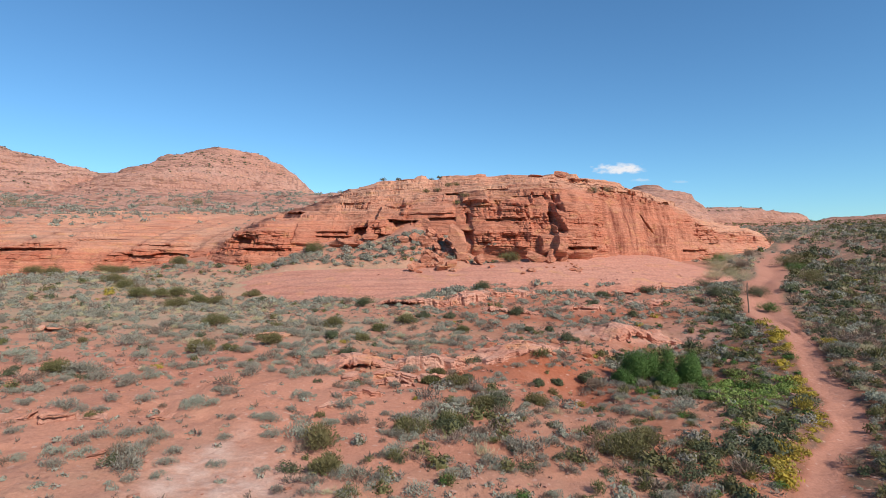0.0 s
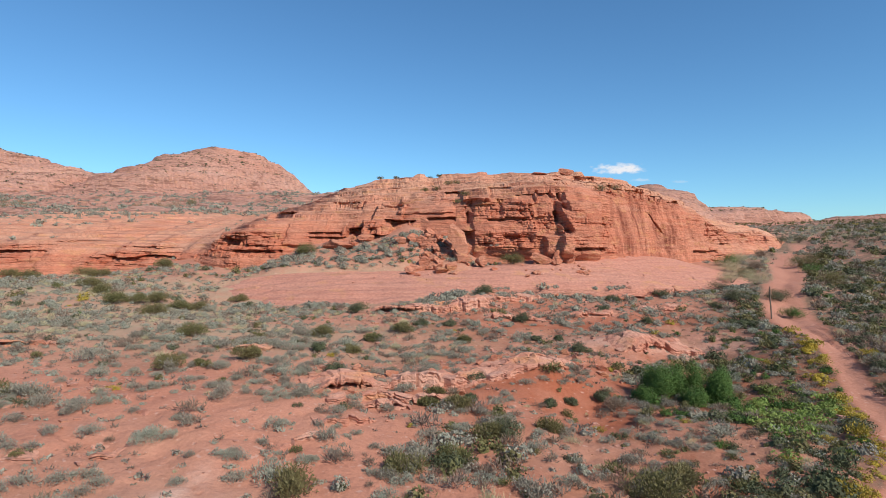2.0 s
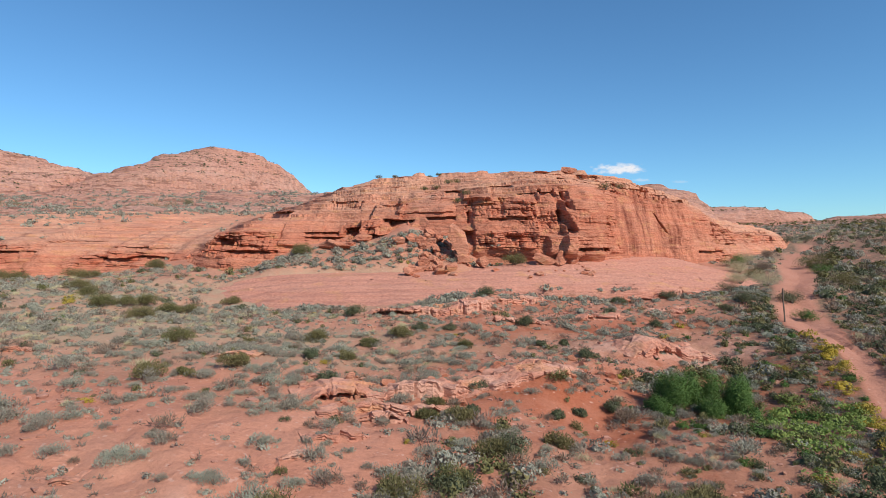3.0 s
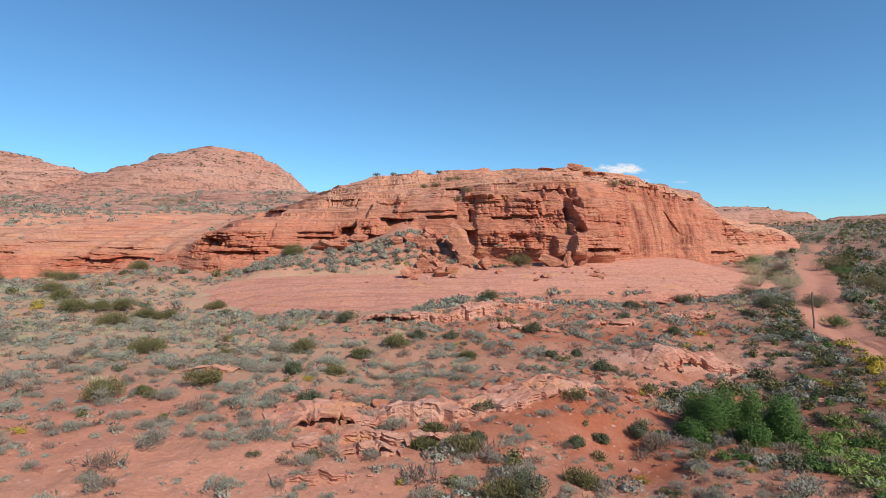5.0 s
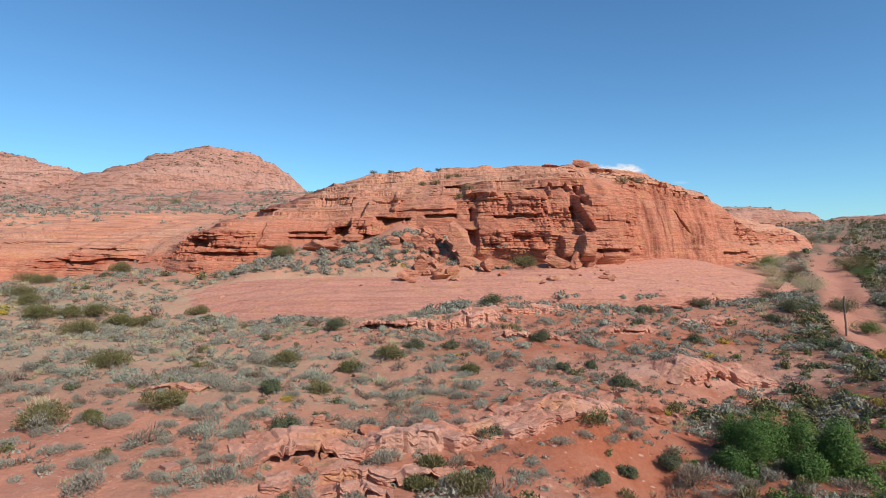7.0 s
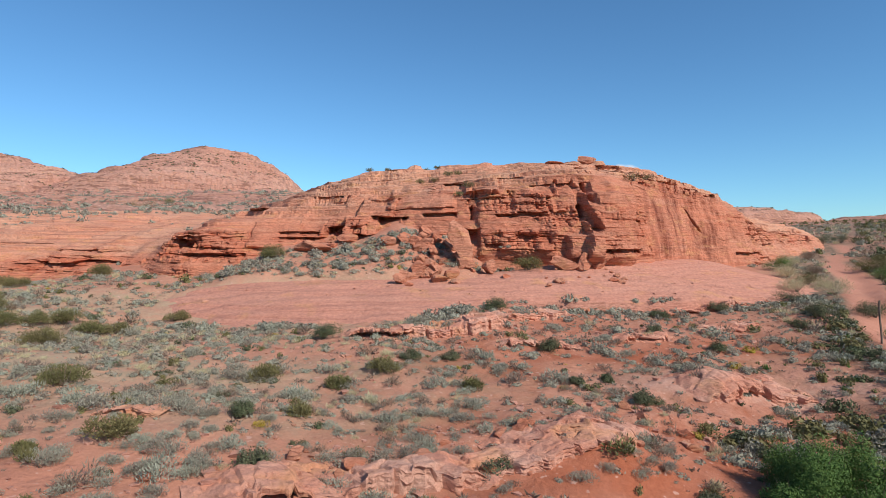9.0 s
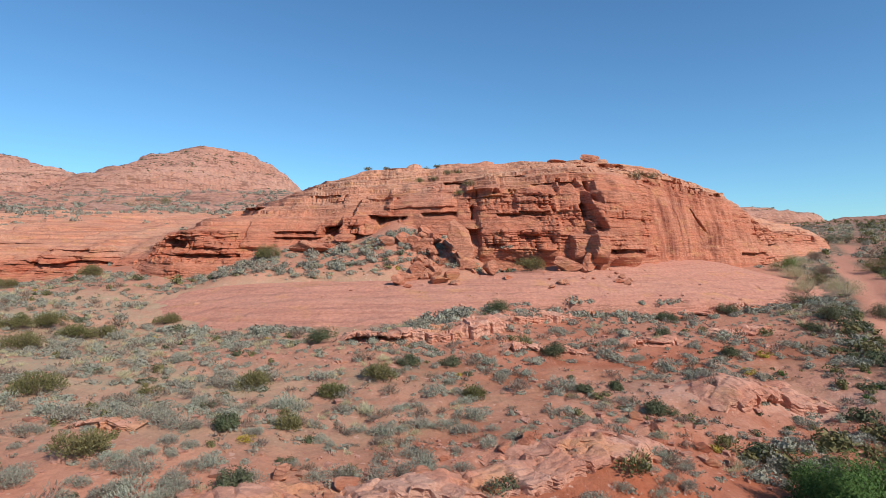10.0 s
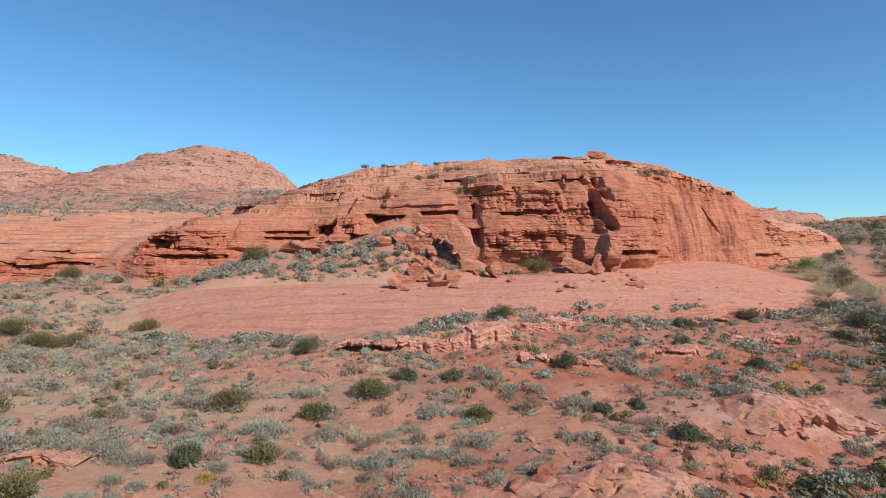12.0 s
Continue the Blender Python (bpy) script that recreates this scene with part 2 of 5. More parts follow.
def land(x, y):
    """Height of the bare ground."""
    x, y = np.broadcast_arrays(np.asarray(x, float), np.asarray(y, float))
    cx, cy = np.clip(x, -42, 46), np.clip(y, 0, 62)
    a, b = cx / 30, (cy - 30) / 30
    z = (0.265 - 1.613 * a + 2.417 * b + 0.643 * a * a + 0.22 * a * b + 1.238 * b * b + 0.705 * a ** 3 - 1.238 * a * a * b - 0.221 * a * b * b + 0.418 * b ** 3)
    for px, py, r, h in BUMPS:
        z = z + h * np.exp(-((x - px) ** 2 + (y - py) ** 2) / (r * r))
    z = z + 0.045 * np.clip(y - 62, 0, 250) + 0.05 * np.clip(y - 62, 0, 25) + 0.02 * np.clip(x - 46, 0, 200)
    # scree below the cliff
    ramp = 3.1 + (y - 46.5) * 0.33 + 1.3 * np.exp(-((x + 2.6) / 3.2) ** 2) * smooth(46.8, 51.5, y)
    z = z + np.maximum(ramp - z, 0) * smooth(-17, -11, x) * (1 - smooth(1, 6, x)) * smooth(45.5, 48, y) * (1 - smooth(60, 66, y))
    # the trail is worn in
    d = np.abs(x - TRAIL_X(y))
    z = z - 0.22 * np.exp(-(d / 0.9) ** 2) * (y < 150)
    # low rock steps and humps
    fade = 1 - smooth(90, 200, np.hypot(x, y))
    z = z + fade * (0.22 * fbm(x / 5, y / 5, 0, 3, 5) + 0.09 * fbm(x / 1.1, y / 1.1, 0, 4, 6))
    return z


def grid_mesh(name, X, Y, Z, mat, attributes=None, soft=True):
    n, m = X.shape
    mesh = bpy.data.meshes.new(name)
    mesh.vertices.add(n * m)
    mesh.vertices.foreach_set("co", np.stack([X, Y, Z], -1).astype(np.float32).ravel())
    k = np.arange(n * m).reshape(n, m)
    quads = np.stack([k[:-1, :-1], k[:-1, 1:], k[1:, 1:], k[1:, :-1]], -1).reshape(-1, 4)
    if ((X[:-1, 1:] - X[:-1, :-1]) * (Y[1:, :-1] - Y[:-1, :-1]) - (Y[:-1, 1:] - Y[:-1, :-1]) * (X[1:, :-1] - X[:-1, :-1])).sum() < 0:
        quads = quads[:, ::-1]
    fill_mesh(mesh, quads, mat, soft)
    for key, v in (attributes or {}).items():
        mesh.attributes.new(key, "FLOAT", "POINT").data.foreach_set("value", np.broadcast_to(v, (n, m)).astype(np.float32).ravel())
    return mesh


def fill_mesh(mesh, faces, mat, soft):
    nf, k = faces.shape
    mesh.loops.add(nf * k)
    mesh.loops.foreach_set("vertex_index", faces.astype(np.int32).ravel())
    mesh.polygons.add(nf)
    mesh.polygons.foreach_set("loop_start", np.arange(0, nf * k, k, dtype=np.int32))
    mesh.polygons.foreach_set("use_smooth", np.full(nf, soft))
    mesh.materials.append(mat)
    mesh.update(calc_edges=True)


def solid(name, verts, faces, mat, soft=False, attributes=None):
    mesh = bpy.data.meshes.new(name)
    mesh.vertices.add(len(verts))
    mesh.vertices.foreach_set("co", np.asarray(verts, np.float32).ravel())
    fill_mesh(mesh, np.asarray(faces), mat, soft)
    for key, v in (attributes or {}).items():
        mesh.attributes.new(key, "FLOAT", "POINT").data.foreach_set("value", np.broadcast_to(v, len(verts)).astype(np.float32).ravel())
    return mesh


def graded(lo, hi, step, far_lo, far_hi, growth=1.09):
    v = list(np.arange(lo, hi + step / 2, step))
    s = step
    while v[-1] < far_hi:
        s *= growth
        v.append(v[-1] + s)
    s = step
    while v[0] > far_lo:
        s *= growth
        v.insert(0, v[0] - s)
    return np.array(v)


gx, gy = np.meshgrid(graded(-26, 30, 0.19, -3200, 3200), graded(9, 48, 0.19, -900, 4200))
gz = land(gx, gy)
# bedrock bands that break through the sand
band = smooth(0.0, 0.5, fbm(gx / 9 + gy / 14, gy / 6 - gx / 18, 0, 3, 21) - 0.05)
rise = lambda x0, y0, x1, y1, w: np.exp(-(((gx - x0) * (y1 - y0) - (gy - y0) * (x1 - x0)) / math.hypot(x1 - x0, y1 - y0) / w) ** 2) * smooth(-0.1, 0.1, ((gx - x0) * (x1 - x0) + (gy - y0) * (y1 - y0)) / ((x1 - x0) ** 2 + (y1 - y0) ** 2)) * (1 - smooth(0.9, 1.1, ((gx - x0) * (x1 - x0) + (gy - y0) * (y1 - y0)) / ((x1 - x0) ** 2 + (y1 - y0) ** 2)))
rock = np.clip(band * 0.7 + rise(-5, 23.5, 15, 33.5, 1.3) + rise(-10, 34, 22, 43, 2.0) + 0.8 * rise(-14, 14, 4, 23, 1.5), 0, 1)
edge, block = cells(gx * 0.9, gy * 0.9, 0, 31)
near = (np.hypot(gx, gy - 20) < 60)
gz = gz + near * rock * (0.10 * block - 0.10 * np.exp(-(edge / 0.06) ** 2))
trail_d = np.abs(gx - TRAIL_X(gy)) + 0.25 * fbm(gx, gy, 0, 3, 9)
trail = 1 - smooth(0.45, 0.8, trail_d / (1 + 1.3 * smooth(31, 38, gy) * (1 - smooth(58, 75, gy))))
rut = gx - TRAIL_X(gy)
gz = gz - 0.16 * np.sin(rut * 5.5 + 0.6 * fbm(gx, gy, 0, 2, 8)) ** 2 * smooth(-0.2, 0.4, rut) * (1 - smooth(1.9, 2.4, rut)) * smooth(28.5, 30, gy) * (1 - smooth(34, 36, gy))
right = smooth(1.0, 3.0, gx - TRAIL_X(gy))
valley = smooth(-9, -2, gx - TRAIL_X(gy)) * smooth(9, 18, gx + 0.25 * gy)
straw = np.clip(smooth(23, 31, gy + 2 * fbm(gx / 5, gy / 5, 0, 3, 7)) * (1 - smooth(-4, 4, gx)) * (1 - smooth(46, 49, gy)) * (1 - 0.6 * rock) + valley * smooth(36, 46, gy) * (1 - right) + 0.35 * band, 0, 1)
# painted shrub shade in the wash and right of the trail, litter patches elsewhere
litter_shade = np.clip(valley * 0.9 + right * 0.9 + 0.3 * smooth(0, 0.4, fbm(gx / 3, gy / 3, 0, 3, 77)), 0, 1) * (1 - trail)
chalk = np.exp(-((gx + 4.9) / 1.7) ** 2 - ((gy - 13.1) / 1.6) ** 2) + 0.9 * np.exp(-((gx + 6.2 - 0.25 * (gy - 13)) / 0.35) ** 2 - ((gy - 14) / 1.9) ** 2) + 0.8 * np.exp(-((gx - 11) / 4) ** 2 - ((gy - 32.3) / 1.2) ** 2)
iron = smooth(-6, 3, gx + 0.4 * (gy - 24)) * (1 - smooth(38, 46, gy)) * smooth(12, 17, gy) * (1 - right)
ground = tagged(new("ground", grid_mesh("ground", gx, gy, gz, GROUND, {"rock": rock * (1 - trail), "trail": trail, "straw": straw * (1 - trail), "litter_shade": litter_shade, "chalk": np.clip(chalk, 0, 1), "iron": iron})),
                "red desert sand with bedrock bands and a worn trail", "ground", kind="structure")


# ---- slickrock apron below the cliff ----
def apron():
    x, v = np.meshgrid(np.arange(-17.5, 31, 0.13), np.concatenate([np.linspace(-0.12, 0, 8)[:-1], np.linspace(0, 1.15, 110)]), indexing="ij")
    xs = (-18, -15, -9, -4, 3, 10, 17, 22.5, 27, 31)
    yf = curve(x, xs, (43.5, 42, 40.5, 39.5, 43, 44.5, 46, 47.5, 50.5, 55))
    zf = curve(x, xs, (1.3, 0.95, 0.95, 1.05, 2.0, 1.95, 1.85, 1.35, 1.6, 2.0))
    yk = curve(x, xs, (45, 47, 47, 47.5, 48.5, 50.5, 55, 60, 62, 62))
    zk = curve(x, xs, (1.5, 2.5, 3.0, 3.15, 3.4, 4.05, 4.05, 3.85, 2.9, 2.0))
    yf = yf + 0.5 * fbm(x / 2.2, 0, 0, 4, 41)
    t = np.clip(v, 0, 1.2)
    y = yf + (yk - yf) * t + np.clip(v, -1, 0) * 0.8
    z = zf + (zk - zf) * (1 - np.abs(1 - np.minimum(t, 1)) ** 1.5) + np.clip(v, -1, 0) * 6
    z = z + 0.10 * fbm(x / 4, y / 2.5, 0, 4, 42) + 0.05 * fbm(x / 1.2, y / 0.4, 0, 4, 43) * (v > 0)
    z = z + 0.05 * np.sin(y * 5 + 2 * fbm(x / 5, y / 5, 0, 2, 44)) * (v > 0)
    hole = np.exp(-((x - 20) / 2.2) ** 2 - ((t - 0.28) / 0.03) ** 2) * smooth(0.1, 0.3, fbm(x * 1.6, 0, 0, 2, 45))
    z = z - 0.28 * hole
    steep = 0.2 + 0.0 * x
    return tagged(new("slickrock_apron", grid_mesh("slickrock_apron", x, y, z, SLICK, {"pale": 0.15 + 0.2 * fbm(x / 6, y / 6, 0, 3, 46), "steep": steep})),
                  "smooth pink sandstone slickrock apron below the cliff", "rock slab", kind="structure")


slab = apron()

# ---- the main cliff and the low cliff beside it ----
CLIFF_X = (-75, -42, -33, -26, -22, -18, -14, -8, 0, 6, 10.5, 15, 22, 28.5, 33, 46, 54)
BASE_Y = (50, 50.5, 52.5, 54.5, 53, 50.6, 51.6, 52.4, 51.4, 50.4, 49.6, 52.3, 60.0, 63.5, 68, 79, 88)
BASE_Z = (3.0, 3.2, 3.0, 2.9, 3.0, 3.3, 3.8, 4.7, 5.2, 4.6, 4.2, 4.1, 3.7, 3.3, 3.5, 4.2, 4.6)
BROW_Z = (5.2, 5.6, 5.3, 5.0, 5.2, 6.4, 6.9, 7.4, 8.2, 9.4, 9.8, 9.6, 9.8, 8.2, 6.6, 5.8, 4.9)
CREST_Y = (112, 105, 102, 98, 92, 84, 76, 72, 73, 71, 69, 66, 67, 70, 76, 86, 92)
CREST_Z = (12.3, 11.6, 11.4, 11.1, 10.9, 10.7, 11.6, 13.1, 13.6, 13.7, 13.4, 12.9, 11.7, 9.9, 8.9, 7.5, 5.4)
# hollows with an overhanging roof: x, height, half width, half height, depth
HOLLOWS = ((0.9, 10.0, 0.75, 0.35, 1.2), (-16.2, 8.1, 1.75, 0.45, 1.7), (-13.8, 8.75, 0.95, 0.13, 0.6), (-9.4, 9.3, 1.5, 0.4, 0.8), (-9.0, 8.4, 1.4, 0.14, 0.5),
           (-7.95, 6.4, 0.6, 0.5, 1.5), (-4.0, 7.25, 1.35, 0.26, 1.1), (-0.1, 7.5, 1.1, 0.18, 0.8), (-10.6, 6.25, 1.6, 0.16, 0.6), (-10.0, 5.85, 1.9, 0.12, 0.5),
           (-18.3, 5.4, 0.7, 0.36, 1.1), (-16.0, 4.65, 1.8, 0.16, 0.5), (-29.0, 3.9, 3.4, 0.35, 0.9), (-28.8, 4.95, 1.9, 0.16, 0.4))
HOLLOWS += ((2.1, 5.9, 0.6, 0.65, 1.2), (7.3, 9.5, 0.85, 0.42, 0.7), (9.0, 9.5, 0.65, 0.45, 0.8), (12.3, 4.75, 1.7, 0.2, 0.9), (4.6, 7.3, 0.7, 0.16, 0.6), (6.2, 7.4, 1.1, 0.18, 0.6),
            (-34.0, 5.5, 1.8, 0.12, 0.4), (-40.0, 4.6, 2.4, 0.25, 0.8), (17.2, 11.3, 1.3, 0.2, 0.8), (19.6, 10.7, 1.5, 0.22, 0.9), (22.5, 10.3, 1.3, 0.2, 0.8), (25.2, 9.7, 1.1, 0.18, 0.7),
            (14.5, 11.9, 1.2, 0.16, 0.6), (28.5, 4.4, 2.4, 0.2, 0.7), (33.0, 5.2, 1.2, 0.2, 0.6), (5.5, 10.8, 1.1, 0.16, 0.6), (11.5, 11.2, 0.9, 0.15, 0.6))
# squared blocks that stand out of the face (or are let into it): x, height, half width, half height, depth, lean
BLOCKS_OUT = ((9.5, 4.9, 1.0, 1.0, 0.8, 0.0), (11.6, 6.1, 1.95, 2.8, 1.1, 0.12), (3.1, 9.85, 1.15, 0.75, 0.9, 0.1), (-6.0, 6.8, 1.3, 0.7, 1.1, 0.0), (-5.0, 8.25, 1.3, 0.75, 0.9, 0.1), (-17.6, 4.7, 3.3, 1.9, 0.5, 0.0),
              (-8.6, 4.9, 1.2, 0.5, 0.9, 0.0), (5.2, 5.6, 2.6, 3.4, 0.35, 0.05), (10.0, 9.0, 0.6, 1.0, -0.5, -0.1), (6.2, 8.05, 1.1, 0.6, 0.4, 0.0),
              (-1.5, 9.0, 2.6, 0.9, 0.4, 0.0), (-12.3, 6.6, 1.7, 1.4, 0.35, 0.0))
# where the beds are broken into rubble: x, height, half width, half height, strength
RUBBLE = ((19.5, 9.6, 5.0, 0.8, 0.7), (27.0, 7.6, 3.0, 0.8, 0.5), (32.5, 6.6, 4.0, 1.2, 0.8), (40, 6.2, 4, 1.0, 0.8), (-17.5, 5.4, 3.6, 1.2, 1.0), (5.6, 5.6, 2.6, 0.8, 1.0), (-10.0, 6.0, 2.4, 0.5, 0.7), (-9.4, 9.2, 2.0, 0.7, 0.7), (18.5, 10.4, 4.5, 1.3, 0.8), (5.0, 8.4, 3.5, 0.9, 0.7), (-7.0, 6.2, 2.0, 1.0, 0.7), (12.0, 11.4, 5.0, 1.0, 0.5),
          (-29.0, 3.9, 4.5, 0.8, 0.8), (-40, 4.6, 5, 1.0, 0.7), (0.5, 10.0, 3.0, 0.7, 0.6), (22.0, 7.3, 1.2, 1.1, 0.5))


def cliff():
    u = np.concatenate([np.arange(-56, -27, 0.19), np.arange(-27, 30, 0.12), np.arange(30, 54, 0.19)])
    s = np.concatenate([np.linspace(0, 1, 165)[:-1], np.linspace(1, 2, 190)[:-1], np.linspace(2, 3, 12)])
    x, s = np.meshgrid(u, s, indexing="ij")
    yb, zb, zc, yc, zt = (curve(x, CLIFF_X, k) for k in (BASE_Y, BASE_Z, BROW_Z, CREST_Y, CREST_Z))
    west = 1 - smooth(-25, -20, x)
    yb = yb + (0.5 + 0.6 * west) * fbm(x / 3.5, 0, 0, 3, 51)
    zc = zc + 0.9 * west * fbm(x / 4.2, 3, 0, 3, 50)
    zt = zt + 0.22 * fbm(x / 3, 0, 0, 4, 52)
    a, b, c = np.clip(s, 0, 1), np.clip(s - 1, 0, 1), np.clip(s - 2, 0, 1)
    deep = 2.6 + 1.5 * west + 1.3 * np.exp(-((x + 9) / 7) ** 4) + 0.8 * np.exp(-((x - 5) / 4) ** 4)
    y = yb + deep * a ** 1.5 + (yc - yb - deep) * b ** 1.25 + 14 * c
    z = zb - 1.2 + (zc - zb + 1.2) * a + (zt - zc) * (1 - (1 - b) ** 1.15) - 7 * c * c
    face = smooth(0.05, 0.25, s) * (1 - smooth(2.0, 2.3, s))
    wall = face * (1 - smooth(0.95, 1.5, s))
    # smooth sheets of rock between the broken parts
    sheet = smooth(14.0, 16, x) * (1 - smooth(27, 30, x)) * (1 - smooth(9.4, 10.2, z)) + np.exp(-((x + 12.5) / 2.6) ** 4 - ((z - 6.9) / 1.1) ** 4) + 0.8 * west * smooth(5.0, 5.6, z)
    sheet = sheet + 0.75 * np.exp(-((x - 11.8) / 1.9) ** 4 - ((z - 6.6) / 1.9) ** 4)
    calm = 1 - 0.65 * np.clip(sheet, 0, 1)
    broken = smooth(0.0, 0.5, fbm(x / 4.5, z / 1.8, y / 10, 3, 68)) * 0.6
    for px, pz, rx, rz, d in RUBBLE:
        broken = np.maximum(broken, d * np.exp(-((x - px) / rx) ** 4 - ((z - pz) / rz) ** 4))
    broken = broken * (0.4 + 0.6 * calm)
    push = wall * calm * (0.6 * fbm(x / 5, z / 9, 0, 2, 53) + 0.4 * fbm(x / 1.9, z / 1.5, y / 3, 3, 54))
    push = push + wall * np.clip(sheet, 0, 1) * (x > 13) * (0.22 * fbm(x * 1.1, z * 0.12, 1, 4, 84, 0.6) + 0.25 * fbm(x / 2.5, z / 3 + x / 6, 1, 3, 85))
    # beds of unequal thickness, crisp at their lower lips
    bed = z + 0.35 * fbm(x / 14, y / 14, 0, 3, 55) + 0.02 * x + 0.12 * np.clip(x - 13, 0, 14) * smooth(8.5, 9.5, z) + 0.10 * fbm(x / 1.6, z * 0.8, 0, 3, 69)
    for k, (th, am) in enumerate(((1.45, 0.42), (0.55, 0.42), (0.22, 0.2))):
        lv = bed / th + 0.25 * fbm(x / (4 * th + 2), 0, k, 2, 58 + k)
        level = np.floor(lv)
        rest = lv - level
        r = hash01(level, level * 0 + k, level * 0, 56) - 0.5
        local = smooth(-0.25, 0.25, fbm(x / (2.6 * th + 1.2), level * 3.1, k, 3, 57 + k))
        shape = 0.7 * r + 0.85 * (smooth(0.0, 0.13, rest) - 0.45 * rest - 0.4)
        push = push + face * calm * am * local * shape * (0.14 + 0.75 * broken) * (1 + 0.9 * smooth(1.0, 1.3, s))
    # upright joints that split the beds into blocks
    for th, wide, am, seed in ((1.45, 2.6, 0.5, 59), (0.55, 1.1, 0.42, 66), (0.3, 0.55, 0.26, 76)):
        wob = x + 0.3 * wide * fbm(x / wide, z / th * 0.7, 0, 3, seed + 1)
        level = np.floor((bed + 0.1 * fbm(x, z, 0, 2, seed + 2)) / th)
        col = wob / wide + 0.9 * hash01(level, level * 0, level * 0, seed)
        val = hash01(np.floor(col), level, level * 0, seed + 3)
        gap = np.abs(col - np.round(col)) * wide
        jointed = smooth(0.1, 0.6, broken + (0.35 if th > 1 else 0.0) * fbm(x / 4.5, z / 2.2, y / 9, 3, seed + 4)) * np.where(th > 1, wall, face * (1 - 0.65 * smooth(1.0, 1.25, s) * (x < 13)))
        push = push + calm * jointed * (am * (val - 0.5) - 0.4 * am * np.exp(-(gap / (0.05 + 0.02 * th)) ** 2))
    push = push + face * (0.16 * fbm(x * 1.3, z * 2.2, y, 5, 60, 0.62))
    wx, wz = 0.22 * fbm(x * 1.1, z * 1.1, 4, 4, 78), 0.16 * fbm(x * 1.3, z * 1.3, 8, 4, 79)
    for px, pz, rx, rz, d, lean in BLOCKS_OUT:
        q = np.maximum(np.abs(x + wx - px - lean * (z - pz)) / rx, np.abs(z + wz - pz) / rz)
        push = push + d * (1 - smooth(1 - 0.10 / rx, 1 + 0.12 / rx, q)) * face
    for px, pz, rx, rz, d in HOLLOWS:
        hx, hz = x - px + 0.5 * rx * fbm(x * 1.3, z * 1.3, px, 3, 62), z - pz + 0.7 * rz * fbm(x * 0.9, z * 0.5, pz, 3, 64)
        push = push - d * smooth(-1.6, 0.4, hz / rz) * (1 - smooth(0.9, 1.02, hz / rz)) * (1 - smooth(0.8, 1.08, np.abs(hx) / rx)) * face
    # the dark cleft beside the great rounded block, and a slanting crack in the sheet
    for px, pz, rz, lean, wide, d in ((10.0, 7.1, 1.05, -0.42, 0.34, 1.3), (10.25, 9.0, 0.9, -0.15, 0.14, 0.8), (21.8, 7.35, 1.1, -0.75, 0.13, 0.35), (2.25, 7.6, 0.6, 0.0, 0.16, 0.7)):
        off = x - px - lean * (z - pz) + 0.14 * fbm(x * 2, z * 2, px, 3, 65)
        end = 1 - smooth(0.7, 1.1, np.abs(z - pz) / rz)
        push = push - d * np.exp(-(off / (wide * (0.25 + 0.75 * end))) ** 4) * end * face
    y = y - push
    for th, am in ((0.95, 0.5), (0.36, 0.75)):
        step = (z + 0.3 * fbm(x / 9, y / 9, th, 3, 47)) / th
        local = smooth(-0.3, 0.2, fbm(x / 5, y / 7, th, 3, 48))
        z = z + am * th * local * (smooth(0.44, 0.56, step - np.floor(step)) - (step - np.floor(step))) * smooth(0.95, 1.1, s) * (1 - 0.5 * np.clip(sheet, 0, 1) * west)
    z = z + 0.10 * fbm(x / 1.1, y / 1.1, 0, 4, 61, 0.6) * smooth(1.0, 1.2, s)
    pale = np.clip(smooth(0.85, 1.4, s) * 0.8 + 0.35 * fbm(x / 6, z / 1.2, y / 12, 4, 63), 0, 1)
    pale = np.where(x < -10, np.maximum(pale * smooth(-26, -10, x), (0.62 + 0.4 * fbm(x / 8, y / 10, 0, 3, 49)) * smooth(0.75, 1.0, s) * (1 - smooth(-26, -10, x))), pale)
    pale = np.maximum(pale, 0.45 * smooth(27, 32, x))
    rust = np.clip(broken * 0.9 + 0.4 * fbm(x / 3, z / 1.2, 2, 3, 67), 0, 1) * (1 - smooth(1.1, 1.6, s))
    stain = smooth(14.0, 16.5, x) * (1 - smooth(25, 28, x)) * wall + 0.35 * wall
    return tagged(new("cliff", grid_mesh("cliff", x, y, z, ROCK, {"pale": pale, "steep": stain, "rust": rust}, False)),
                  "layered red sandstone cliff with ledges, hollows and cracks", "cliff", kind="structure")


main_cliff = cliff()


